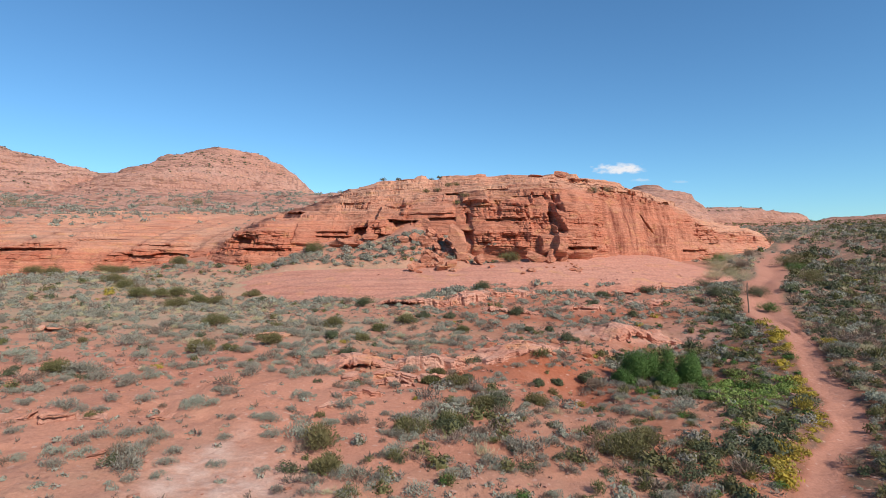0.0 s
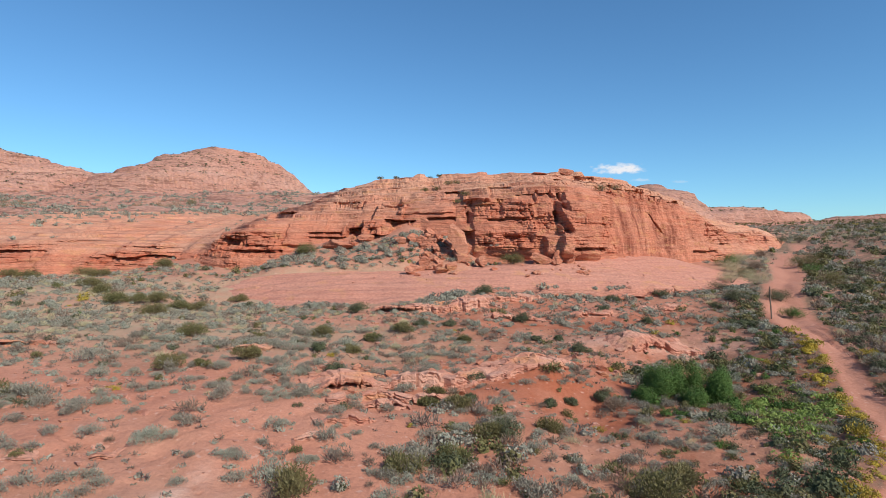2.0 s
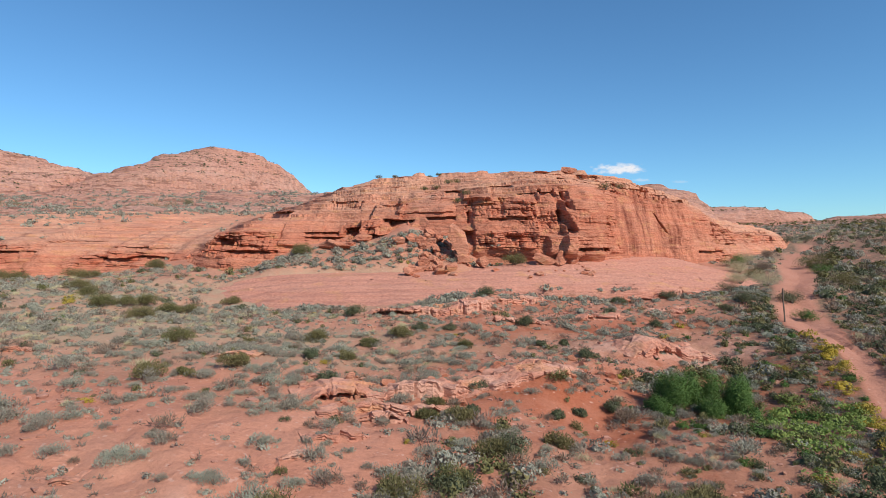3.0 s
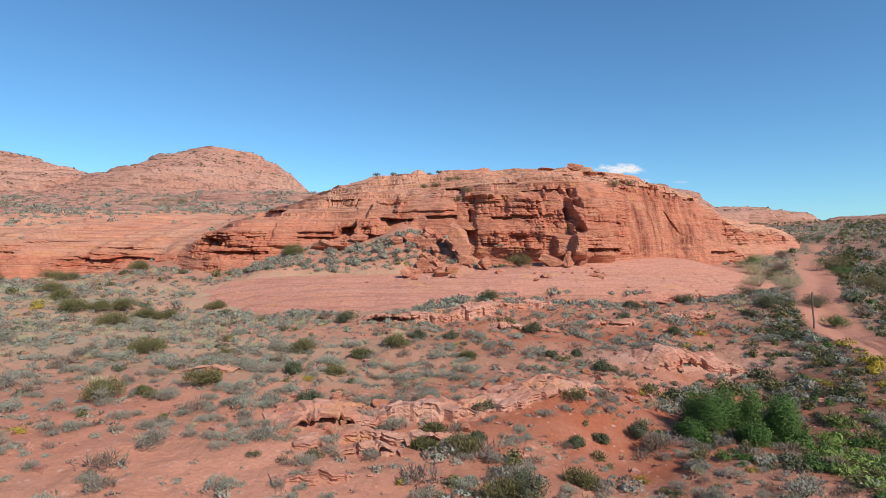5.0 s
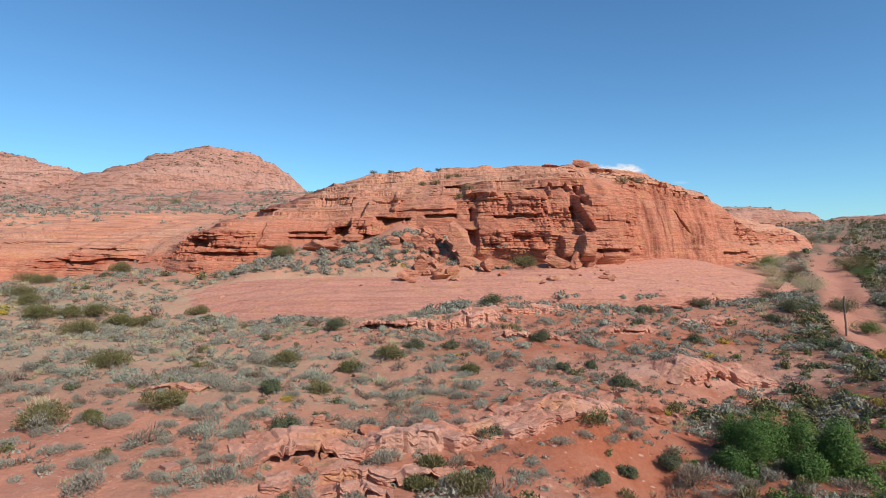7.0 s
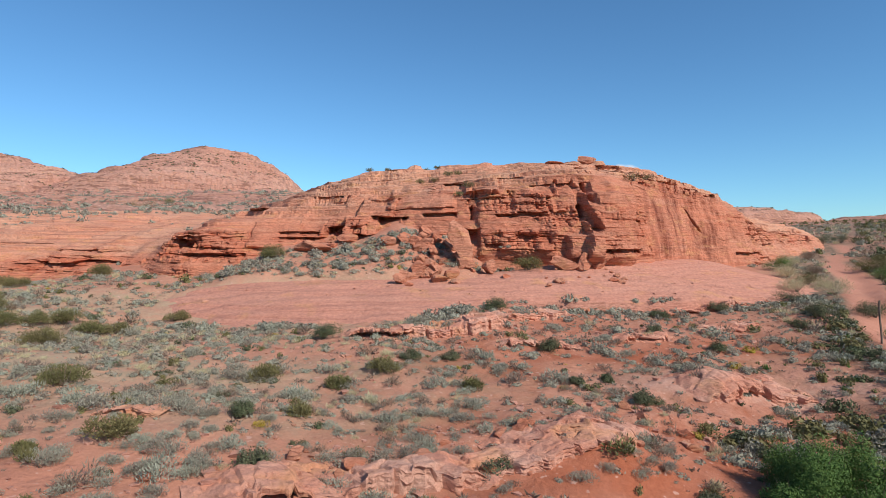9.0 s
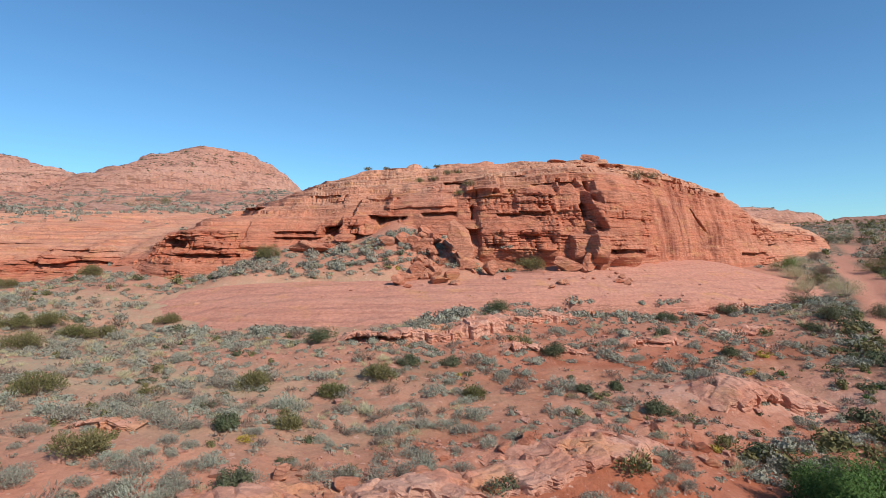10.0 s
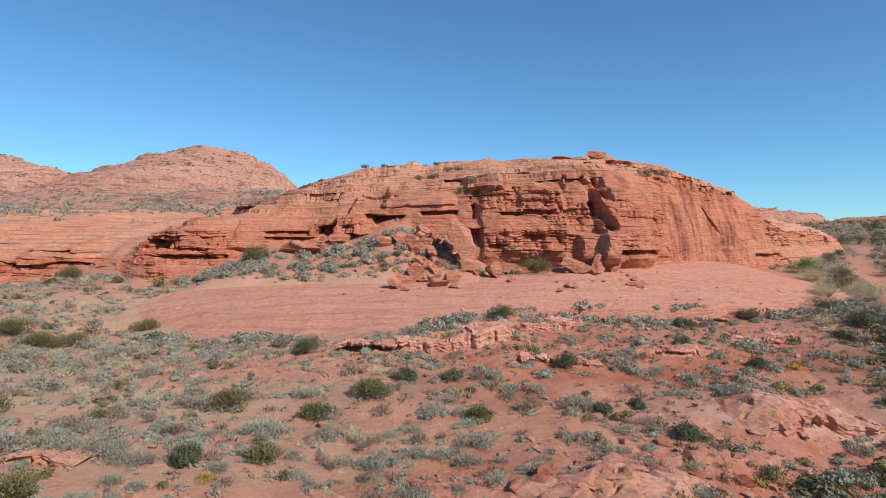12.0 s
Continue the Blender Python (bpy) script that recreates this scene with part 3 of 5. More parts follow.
# ---- hills and mesas beyond ----
def hill_sheet(name, label, x0, x1, y0, y1, step, height, pale, rough=1.0, cap=0.4):
    x, y = np.meshgrid(np.arange(x0, x1, step), np.arange(y0, y1, step), indexing="ij")
    z = height(x, y)
    # strata make small treads and risers
    bed = z + 1.2 * fbm(x / 50, y / 50, 0, 3, 70)
    for th, am in ((4.2, 0.85), (1.6, 0.9)):
        part = bed / th - np.floor(bed / th)
        loc = np.clip(0.5 + 1.0 * fbm(x / 22, y / 22, th, 3, 71), 0, 1)
        z = z + am * loc * th * (smooth(0.44, 0.6, part) - part)
    z = z + rough * (0.75 * fbm(x / 6, y / 6, 0, 4, 72, 0.65) + 1.6 * fbm(x / 20, y / 20, 0, 3, 73))
    return tagged(new(name, grid_mesh(name, x, y, z, FAR_ROCK, {"pale": pale(x, y, z), "steep": 0.5 + 0 * x, "rust": np.clip(0.1 + 0.5 * fbm(x / 25, y / 25, z / 5, 3, 75), 0, 1), "cap": cap * smooth(0.5, 0.95, (z - z.min()) / np.ptp(z) + 0.2 * fbm(x / 18, y / 18, 0, 3, 83))}, False)), label, "hill", kind="structure")


def bell(x, y, cx, cy, rx, ry, power=1.0):
    q = ((x - cx) / rx) ** 2 + ((y - cy) / ry) ** 2
    return np.clip(1 - q, 0, 1) ** power


def left_hills(x, y):
    z = 11.5 + 0.135 * np.clip(y - 100, -20, 62) - 0.25 * np.clip(y - 175, 0, 60) + 0.0 * x
    side = np.where(x > -94, 38.0, 58.0)
    dome = 47.9 - 20 * (((x + 94) / side) ** 2) ** 1.0 - 27 * (np.clip(258 - y, 0, 300) / 92) ** 1.25 - 0.5 * np.clip(y - 258, 0, 300)
    ridge = np.minimum(39.2 + 0.27 * (-155 - x), 60) - 1.1 * np.clip(x + 126, 0, 100) - 0.30 * np.clip(205 - y, 0, 200) - 0.6 * np.clip(y - 215, 0, 200)
    back = 47.6 - 0.4 * np.abs(y - 330) - 0.5 * np.clip(x + 130, 0, 200)
    return np.maximum(np.maximum(z, dome), np.maximum(ridge, back)) * 0.999


hill_sheet("dome_hill", "rounded weathered sandstone hill behind the shelf", -270, -20, 88, 345, 1.05, left_hills,
           lambda x, y, z: np.clip(0.5 + 0.5 * fbm(x / 20, y / 20, z / 5, 3, 74), 0, 1))
hill_sheet("rear_hill", "banded sandstone hill behind the cliff", 36, 104, 180, 262, 1.0, lambda x, y: 1 + 26.6 * bell(x, y, 78, 222, 24, 36, 0.35),
           lambda x, y, z: 0.6 + 0 * x, 0.7)
hill_sheet("far_mesa", "flat-topped red mesa across the valley", 60, 214, 240, 420, 1.6, lambda x, y: 6 + 18.8 * bell(x, y, 127, 330, 74, 70, 0.14),
           lambda x, y, z: 0.5 + 0 * x)
hill_sheet("dark_mesa", "dark mesa across the valley", 215, 460, 290, 460, 2.0, lambda x, y: 8 + 19 * bell(x, y, 350, 390, 135, 80, 0.4),
           lambda x, y, z: 0.2 + 0 * x)

# ---- the sky's one small cloud, far off ----
def cloud(cx, cz, w, h, dist, seed, thick=1.0):
    u, v = np.meshgrid(np.linspace(-1, 1, 90), np.linspace(-1, 1, 50), indexing="ij")
    d = np.sqrt(u * u + np.where(v < 0, v * 1.5, v) ** 2) + 0.45 * fbm(u * 2.5 * w / h / 2, v * 2.5, seed, 4, seed)
    mesh = grid_mesh("cloud", cx + u * w / 2, dist + 0 * u, cz + v * h / 2, CLOUD, {"veil": thick * np.clip(1 - smooth(0.25, 0.95, d), 0, 1) * (d < 0.98)})
    return tagged(new("cloud", mesh), "small white cloud low in the blue sky", "cloud", kind="structure")


CLOUD, nt, bsdf = material("white_cloud")
nt.nodes.remove(bsdf)
glow, clear, blend = (nt.nodes.new(k) for k in ("ShaderNodeEmission", "ShaderNodeBsdfTransparent", "ShaderNodeMixShader"))
glow.inputs["Color"].default_value, glow.inputs["Strength"].default_value = (0.93, 0.95, 1, 1), 0.95
nt.links.new(attribute(nt, "veil"), blend.inputs[0])
nt.links.new(clear.outputs[0], blend.inputs[1])
nt.links.new(glow.outputs[0], blend.inputs[2])
nt.links.new(blend.outputs[0], nt.nodes["Material Output"].inputs["Surface"])
cloud(772, 338, 260, 66, 2500, 3)
cloud(868, 292, 110, 22, 2500, 5, 0.35)
cloud(1040, 285, 90, 18, 2500, 9, 0.2)

# ---- standing things on the land ----
bpy.context.view_layer.update()
dg = bpy.context.evaluated_depsgraph_get()
SURFACES = [ob.evaluated_get(dg) for ob in (ground, slab, main_cliff, bpy.data.objects["dome_hill"], bpy.data.objects["far_mesa"], bpy.data.objects["dark_mesa"])]


def drop(x, y, low=False):
    """The height of the top surface at a place, and its normal; low: of the ground or the slickrock alone."""
    best, normal = -99.0, Vector((0, 0, 1))
    for ob in SURFACES[:2] if low else SURFACES:
        hit, p, n, _ = ob.ray_cast((x, y, 90), (0, 0, -1))
        if hit and p.z > best:
            best, normal = p.z, n
    return best, normal


def part(name, mesh, parent, label=""):
    ob = new(name, mesh)
    ob.parent = parent
    if label:
        ob["label"] = label
    return ob


# ---- plants ----
def blades(n, r, h, length, width, seed, lobes=6, up=0.45, hollow=0.55, spread=0.6, shell=0.0):
    """Corner points of n small leaves that fill an uneven mound of several lobes."""
    g = np.random.default_rng(seed)
    ang, rad = g.uniform(0, 2 * np.pi, lobes), r * spread * np.sqrt(g.uniform(0, 1, lobes))
    centre = np.stack([rad * np.cos(ang), rad * np.sin(ang), h * g.uniform(0.12, 0.42, lobes)], 1)
    size = np.stack([r * g.uniform(0.38, 0.62, lobes)] * 2 + [h * g.uniform(0.38, 0.6, lobes)], 1)
    k = g.integers(0, lobes, n)
    d = g.normal(size=(n, 3))
    d[:, 2] = np.abs(d[:, 2]) * 1.0 - 0.25
    d /= np.linalg.norm(d, axis=1)[:, None]
    p = centre[k] + d * size[k] * g.uniform(hollow, 1.0, (n, 1)) ** 0.7
    p[:, 2] = np.maximum(p[:, 2], 0.01)
    way = d * (1 - up) + np.array([0, 0, up]) + g.normal(scale=0.35, size=(n, 3))
    way /= np.linalg.norm(way, axis=1)[:, None]
    side = np.cross(way, g.normal(size=(n, 3)))
    side /= np.linalg.norm(side, axis=1)[:, None] + 1e-9
    if shell:
        side = np.cross(d + 0.3 * g.normal(size=(n, 3)), g.normal(size=(n, 3)))
        side /= np.linalg.norm(side, axis=1)[:, None] + 1e-9
        way = np.cross(side, d) + 0.4 * d + np.array([0, 0, 0.5 * up])
        p = p - 0.3 * length * way
    ln, wd = length * g.uniform(0.6, 1.3, (n, 1)), width * g.uniform(0.6, 1.3, (n, 1))
    return np.stack([p - side * wd / 2, p + side * wd / 2, p + way * ln], 1)


def twigs(n, r, h, seed, thick=0.012):
    """Thin three-sided stems that fan out from the root."""
    g = np.random.default_rng(seed)
    out = []
    for _ in range(n):
        a, q = g.uniform(0, 2 * np.pi), r * g.uniform(0.2, 0.8)
        tip = np.array([q * math.cos(a), q * math.sin(a), h * g.uniform(0.5, 0.9)])
        ring = [np.array([thick * math.cos(b), thick * math.sin(b), -0.04]) for b in (0, 2.1, 4.2)]
        for i in range(3):
            out.append((ring[i], ring[(i + 1) % 3], tip))
    return np.array(out)


def tri_mesh(name, tris, mat, tone=0.5):
    n = len(tris)
    return solid(name, tris.reshape(-1, 3), np.arange(n * 3).reshape(n, 3), mat, False, {"tone": tone})


# kind: (material, leaves near, leaf length, leaf width, height to radius, upright, hollow)
KINDS = {
    "sage": (SAGE, 1600, 0.105, 0.034, 0.9, 0.5, 0.4),
    "olive": (OLIVE, 900, 0.16, 0.045, 1.15, 0.45, 0.25),
    "dark": (DARK, 1500, 0.10, 0.042, 1.0, 0.3, 0.35),
    "green": (GREEN, 1500, 0.11, 0.042, 1.0, 0.35, 0.35),
    "gold": (GOLD, 1400, 0.10, 0.04, 0.9, 0.35, 0.4),
    "straw": (STRAW, 700, 0.27, 0.02, 0.8, 0.6, 0.15),
    "herb": (HERB, 1700, 0.11, 0.026, 0.8, 0.5, 0.3),
    "brown": (BROWN, 700, 0.2, 0.028, 0.9, 0.45, 0.25),
}


def core(r, h, sides, seed):
    """The dense inner twigs and leaves of a shrub, as a lumpy mound."""
    g = np.random.default_rng(seed)
    prof = ((-0.04, 0.95), (0.6, 0.85))
    ring = []
    for j, (up, w) in enumerate(prof):
        a, q = 6.2832 * (np.arange(sides) + 0.5 * j) / sides, r * w * g.uniform(0.75, 1.2, sides)
        ring.append(np.stack([q * np.cos(a), q * np.sin(a), h * up * g.uniform(0.85, 1.15, sides)], 1))
    out, top = [], np.array([0, 0, h])
    for j in range(len(ring) - 1):
        for i in range(sides):
            a, b, c, d = ring[j][i], ring[j][(i + 1) % sides], ring[j + 1][i], ring[j + 1][(i + 1) % sides]
            out += [(a, b, c), (b, d, c)]
    out += [(ring[-1][i], ring[-1][(i + 1) % sides], top) for i in range(sides)]
    return np.array(out)


def unit_plant(kind, share, variant):
    """Leaves of a plant of radius 1, with a share of the full number of leaves, each the larger for it."""
    mat, n, ln, wd, tall, up, hollow = KINDS[kind]
    m = max(14, int(n * share))
    grow = (n / m) ** 0.5
    far = share < 0.12 and kind not in ("straw", "brown")
    size = (ln * grow ** 0.62, wd * grow ** 1.2) if not far else [0.92 * (ln * wd) ** 0.5 * grow] * 2
    leaves = blades(m, 1.0, tall, *size, 100 + 7 * variant + len(kind), 5 + variant % 4, up, 0.75 if far else hollow, 0.6, far or kind in ("dark", "green"))
    if kind not in ("straw", "brown", "herb") and 0.04 < share < 0.2:
        inner = core(0.42, 0.42 * tall, 6, 70 + variant)
        leaves = np.concatenate([leaves, inner])
    return leaves


VARIANTS = 5
UNITS = {(k, lod, v): unit_plant(k, share, v) for k in KINDS for lod, share in enumerate((0.3, 0.11, 0.045, 0.02)) for v in range(VARIANTS)}


def plants(name, kind, rows, label, category, lods, floor=0.72):
    """Many plants of a kind that nobody could count, as one mesh. rows: x, y, radius."""
    tris, tone = [], []
    for (x, y, r), lod in zip(rows, lods):
        z, nrm = drop(x, y)
        if nrm.z < floor:
            continue
        t = UNITS[kind, lod, int(RNG.integers(VARIANTS))]
        a = RNG.uniform(0, 6.28)
        c, s_ = math.cos(a), math.sin(a)
        q = t * np.array([r * RNG.uniform(0.85, 1.2), r * RNG.uniform(0.8, 1.1), r * RNG.uniform(0.75, 1.15)])
        q = np.stack([q[..., 0] * c - q[..., 1] * s_ + x, q[..., 0] * s_ + q[..., 1] * c + y, q[..., 2] + z - 0.02], -1)
        tris.append(q)
        tone.append(np.full(len(q) * 3, np.clip(RNG.normal(0.45, 0.3), 0, 1)))
    if not tris:
        return None
    ob = new(name, tri_mesh(name, np.concatenate(tris), KINDS[kind][0], np.concatenate(tone)))
    return tagged(ob, label, category, kind="stuff")


def scatter(x0, x1, y0, y1, per_m2, keep):
    n = int((x1 - x0) * (y1 - y0) * per_m2)
    x, y = RNG.uniform(x0, x1, n), RNG.uniform(y0, y1, n)
    ok = RNG.uniform(0, 1, n) < keep(x, y)
    ok &= np.abs(x) < 0.92 * y + 4
    ok &= np.abs(x - TRAIL_X(y)) > 0.75 + 1.0 * ((y > 33) & (y < 62))
    return x[ok], y[ok]


def on_apron(x, y):
    f = curve(x, (-18, -15, -9, -4, 3, 10, 17, 22.5, 27, 31), (43.5, 42, 40.5, 39.5, 43, 44.5, 46, 47.5, 50.5, 55))
    k = curve(x, (-18, -15, -9, -4, 3, 10, 17, 22.5, 27, 31), (45, 47, 47, 47.2, 48.5, 50.5, 55, 60, 62, 62))
    return (x > -16.5) & (x < 29.5) & (y > f - 0.1) & (y < k + 0.3)


def before_cliff(x, y):
    return (y < curve(x, CLIFF_X, BASE_Y) - 0.4) | (x > 50)


def patchy(x, y, size, seed, lo=-0.2, hi=0.3):
    return smooth(lo, hi, fbm(x / size, y / size, 0, 3, seed))


def meadow(x, y):
    """How densely small shrubs grow at a place, 0 to 1."""
    d = x - TRAIL_X(y)
    left = np.where(y > 26, 1.25 + 0.2 * patchy(x, y, 3, 80), 0.6) * (0.3 + 0.85 * patchy(x, y, 2.2, 81))
    mid = np.where(y < 24, 0.85, 0.8) * (0.25 + 0.95 * patchy(x, y, 1.9, 82))
    v = np.where(d > 0, 0.8, np.where(x < 0, left, mid))
    v = np.where((d > -6) & (d < 0) & (y < 60), 0.62, v)
    v = v * (1 - 0.9 * np.exp(-((x + 4.9) / 1.5) ** 2 - ((y - 13.1) / 1.4) ** 2))
    v = v * (1 - 0.85 * np.exp(-((x - 5.8) / 2.2) ** 2 - ((y - 22.6) / 1.5) ** 2))
    return v * ~on_apron(x, y) * before_cliff(x, y)


def lod_of(x, y, r=0.22):
    d = np.where(y > 24, np.hypot(x, y - 14), np.hypot(x, 11))
    d = d * (0.22 / np.maximum(r, 0.12)) ** 0.8
    return np.where(d < 13.5, 0, np.where(d < 24, 1, np.where(d < 52, 2, 3)))


def radii(n, lo, mid, hi):
    return np.clip(mid * np.exp(RNG.normal(0, 0.42, n)), lo, hi)


def region_tint(x, y):
    """Chances of sage, brown, olive, straw, green, gold and dark at a place."""
    d = x - TRAIL_X(y)
    wash = smooth(-7, -4, d - 2.8 * smooth(31, 36, y)) * (1 - smooth(-0.5, 0.5, d)) * (1 - smooth(40, 55, y))
    side = smooth(-0.5, 0.5, d)
    gully = np.exp(-((x - 2.0 - 0.5 * (y - 18)) / 2.6) ** 2 - ((y - 18) / 5) ** 2) + 0.8 * np.exp(-((x - 8) / 3.5) ** 2 - ((y - 28) / 3) ** 2)
    lush = np.exp(-((x - 12) / 2.5) ** 2 - ((y - 23.3) / 2.2) ** 2)
    grass = smooth(24, 34, y) * (1 - smooth(-4, 3, x)) + smooth(38, 46, y) * smooth(-9, -5, d) * (1 - side)
    flowers = np.exp(-((d + 1.15) / 0.5) ** 2) * (1 - smooth(32, 38, y))
    w = np.stack([1.0 - 0.5 * wash - 0.45 * side + 0 * x, 0.28 + 0.5 * gully + 0.4 * side, 0.05 + 0.25 * wash + 0.35 * gully + 0.3 * side, 0.05 + 0.45 * grass + 0.3 * side * (y > 14) + 0.3 * gully,
                  0.004 + 0.3 * wash + 1.5 * lush, 0.008 + 3.0 * flowers + 0.06 * wash, 0.06 + 0.45 * wash + 0.5 * side])
    return w / w.sum(0)


x, y = scatter(-62, 75, 7, 62, 6.2, meadow)
x2, y2 = scatter(20, 190, 62, 200, 0.6, lambda a, b: ((a > TRAIL_X(b) - 9) | ((b > 88) & (a > 0.33 * b))) * 0.9 * before_cliff(a, b))
x, y = np.concatenate([x, x2]), np.concatenate([y, y2])
r = radii(len(x), 0.09, 0.215, 0.6) * (1 + 0.5 * smooth(55, 70, y)) * (1 + 0.35 * (x > TRAIL_X(y)))
chance = np.cumsum(region_tint(x, y), 0)
pick = (RNG.uniform(0, 1, len(x)) > chance).sum(0)
LABELS = {"sage": ("sage_scrub", "low grey-green sage scrub scattered over red sand", "shrubs"),
          "brown": ("dry_scrub", "dry brown twiggy scrub scattered over red sand", "shrubs"),
          "olive": ("olive_scrub", "olive-green desert scrub scattered over the sand", "shrubs"),
          "straw": ("dry_grass", "bleached dry bunch grass between the shrubs", "grass"),
          "green": ("green_scrub", "fresh green low scrub in the wash", "shrubs"),
          "dark": ("dark_scrub", "dark green rounded scrub beside the trail", "shrubs"),
          "gold": ("yellow_scrub", "yellow-flowering rabbitbrush along the trail", "shrubs")}
single = (pick == 0) & (x > -13) & (x < 9) & (y > 13) & (y < 27) & (r > 0.2)
single &= np.cumsum(single) <= 280
for k, kind in enumerate(("sage", "brown", "olive", "straw", "green", "gold", "dark")):
    sel = (pick == k) & ~single
    name, label, cat = LABELS[kind]
    plants(name, kind, list(zip(x[sel], y[sel], r[sel] * (0.8 if kind == "straw" else 1.0))), label, cat, lod_of(x[sel], y[sel], r[sel]))
# tiny tufts between them
xt, yt = scatter(-45, 40, 8, 48, 3.2, lambda a, b: (0.25 + 0.75 * patchy(a, b, 2.0, 90)) * ~on_apron(a, b) * before_cliff(a, b))
rt = RNG.uniform(0.06, 0.19, len(xt))
half = RNG.uniform(0, 1, len(xt)) < 0.55
for sel, kind, name, label in ((half, "brown", "small_dry_tufts", "small dry brown tufts on the red sand"), (~half, "sage", "small_grey_tufts", "small grey-green tufts on the red sand")):
    plants(name, kind, list(zip(xt[sel], yt[sel], rt[sel])), label, "shrubs", np.full(sel.sum(), 3))
# scree, shelf and hill plants
xs, ys = scatter(-15, 1.6, 46.5, 54, 3.4, lambda a, b: ~on_apron(a, b) * 0.9 * (b < 51 + 1.6 * np.exp(-((a + 2.6) / 3) ** 2)) * patchy(a, b, 2.0, 91, -0.7, 0.1))
plants("scree_scrub", "sage", list(zip(xs, ys, radii(len(xs), 0.15, 0.34, 0.7))), "grey-green scrub on the scree below the cliff", "shrubs", np.full(len(xs), 1), 0.75)
xs, ys = scatter(-170, -18, 72, 180, 0.5, lambda a, b: smooth(76, 86, b - 0.25 * (a + 40)) * (1 - smooth(135, 175, b)) * patchy(a, b, 9, 92, -0.5, 0.1))
plants("shelf_scrub", "sage", list(zip(xs, ys, radii(len(xs), 0.2, 0.42, 0.8))), "grey scrub on the rock shelf", "shrubs", np.full(len(xs), 3))
xs, ys = scatter(-170, -40, 150, 275, 0.5, lambda a, b: smooth(16, 38, left_hills(a, b)) * patchy(a, b, 10, 93, -0.5, 0.2))
plants("hill_scrub", "dark", list(zip(xs, ys, radii(len(xs), 0.15, 0.28, 0.6))), "dark scrub scattered over the upper hill", "shrubs", np.full(len(xs), 3))
xs, ys = scatter(60, 420, 190, 440, 0.045, lambda a, b: 0.9 * (a > 0.28 * b) + 0 * a)
plants("valley_scrub", "olive", list(zip(xs, ys, radii(len(xs), 0.25, 0.45, 0.8))), "olive scrub across the far valley and mesas", "shrubs", np.full(len(xs), 3), 0.3)
xs, ys = scatter(-75, -17, 56, 92, 0.4, lambda a, b: (0.15 + 0.75 * (1 - smooth(-46, -30, a + 0.2 * (90 - b)))) * patchy(a, b, 6, 98, -0.4, 0.2))
plants("slope_scrub", "sage", list(zip(xs, ys, radii(len(xs), 0.15, 0.3, 0.7))), "sparse scrub on the bare rock slope", "shrubs", np.full(len(xs), 3))
# lush growth in the wash
xs, ys = scatter(2, 24, 13, 46, 7.5, lambda a, b: smooth(-7.5, -4.5, a - TRAIL_X(b) - 2.8 * smooth(31, 36, b) + 3.6 * np.exp(-((b - 28) / 3.0) ** 2) + 0.8 * fbm(a / 2, b / 2, 0, 2, 95)) * (a < TRAIL_X(b) - 0.8) * (0.35 + 0.65 * patchy(a, b, 1.5, 96)) * ~((b < 21) & (a < TRAIL_X(b) - 4.5)))
rs = radii(len(xs), 0.12, 0.26, 0.55)
gold = np.exp(-((xs - TRAIL_X(ys) + 1.1 + 0.3 * fbm(ys / 2, 0, 0, 2, 94)) / 0.45) ** 2) > RNG.uniform(0.1, 0.6, len(xs))
fresh = ~gold & (np.exp(-((xs - 12.6) / 2.6) ** 2 - ((ys - 23.3) / 2.8) ** 2) > RNG.uniform(0, 0.45, len(xs)))
rest = ~gold & ~fresh
shade = RNG.uniform(0, 1, len(xs))
for sel, kind, name, label in ((gold, "gold", "rabbitbrush", "yellow-flowering rabbitbrush beside the trail"), (fresh, "herb", "fresh_herbs", "fresh light green herbs in the wash"), (rest & (shade < 0.4), "dark", "wash_scrub", "dark green scrub in the wash"),
                               (rest & (shade >= 0.4) & (shade < 0.7), "olive", "wash_olive_scrub", "olive scrub in the wash"), (rest & (shade >= 0.7), "sage", "wash_sage", "grey scrub in the wash")):
    plants(name, kind, list(zip(xs[sel], ys[sel], rs[sel])), label, "shrubs", np.maximum(lod_of(xs[sel], ys[sel], rs[sel]), 1))
# the scrubby gully below the ledges
xs, ys = scatter(-4, 8, 12.5, 21.8, 4.6, lambda a, b: np.exp(-((a - 0.6 - 0.35 * (b - 17)) / 2.3) ** 4) * (0.35 + 0.65 * patchy(a, b, 1.3, 86)) + 0.25 * (b < 17.5) * (a > 1))
rs, shade = radii(len(xs), 0.14, 0.27, 0.5), RNG.uniform(0, 1, len(xs))
for lo, hi, kind, name, label in ((0, 0.36, "sage", "gully_sage", "grey-green sage crowding the gully"), (0.36, 0.62, "olive", "gully_olive_scrub", "olive scrub crowding the gully"), (0.62, 0.86, "brown", "gully_dry_scrub", "dry brown scrub crowding the gully"), (0.86, 1, "dark", "gully_dark_scrub", "dark green scrub in the gully")):
    sel = (shade >= lo) & (shade < hi)
    plants(name, kind, list(zip(xs[sel], ys[sel], rs[sel])), label, "shrubs", np.full(sel.sum(), 0 if kind == "dark" else 1))
# a hem of sage along the apron's lower edge
t = RNG.uniform(-14, 24, 520)
t = t[fbm(t / 2.5, 0, 0, 2, 97) > -0.05]
e = curve(t, (-18, -15, -9, -4, 3, 10, 17, 22.5, 27, 31), (43.5, 42, 40.5, 39.5, 43, 44.5, 46, 47.5, 50.5, 55)) - np.abs(RNG.normal(0.1, 0.8, len(t)))
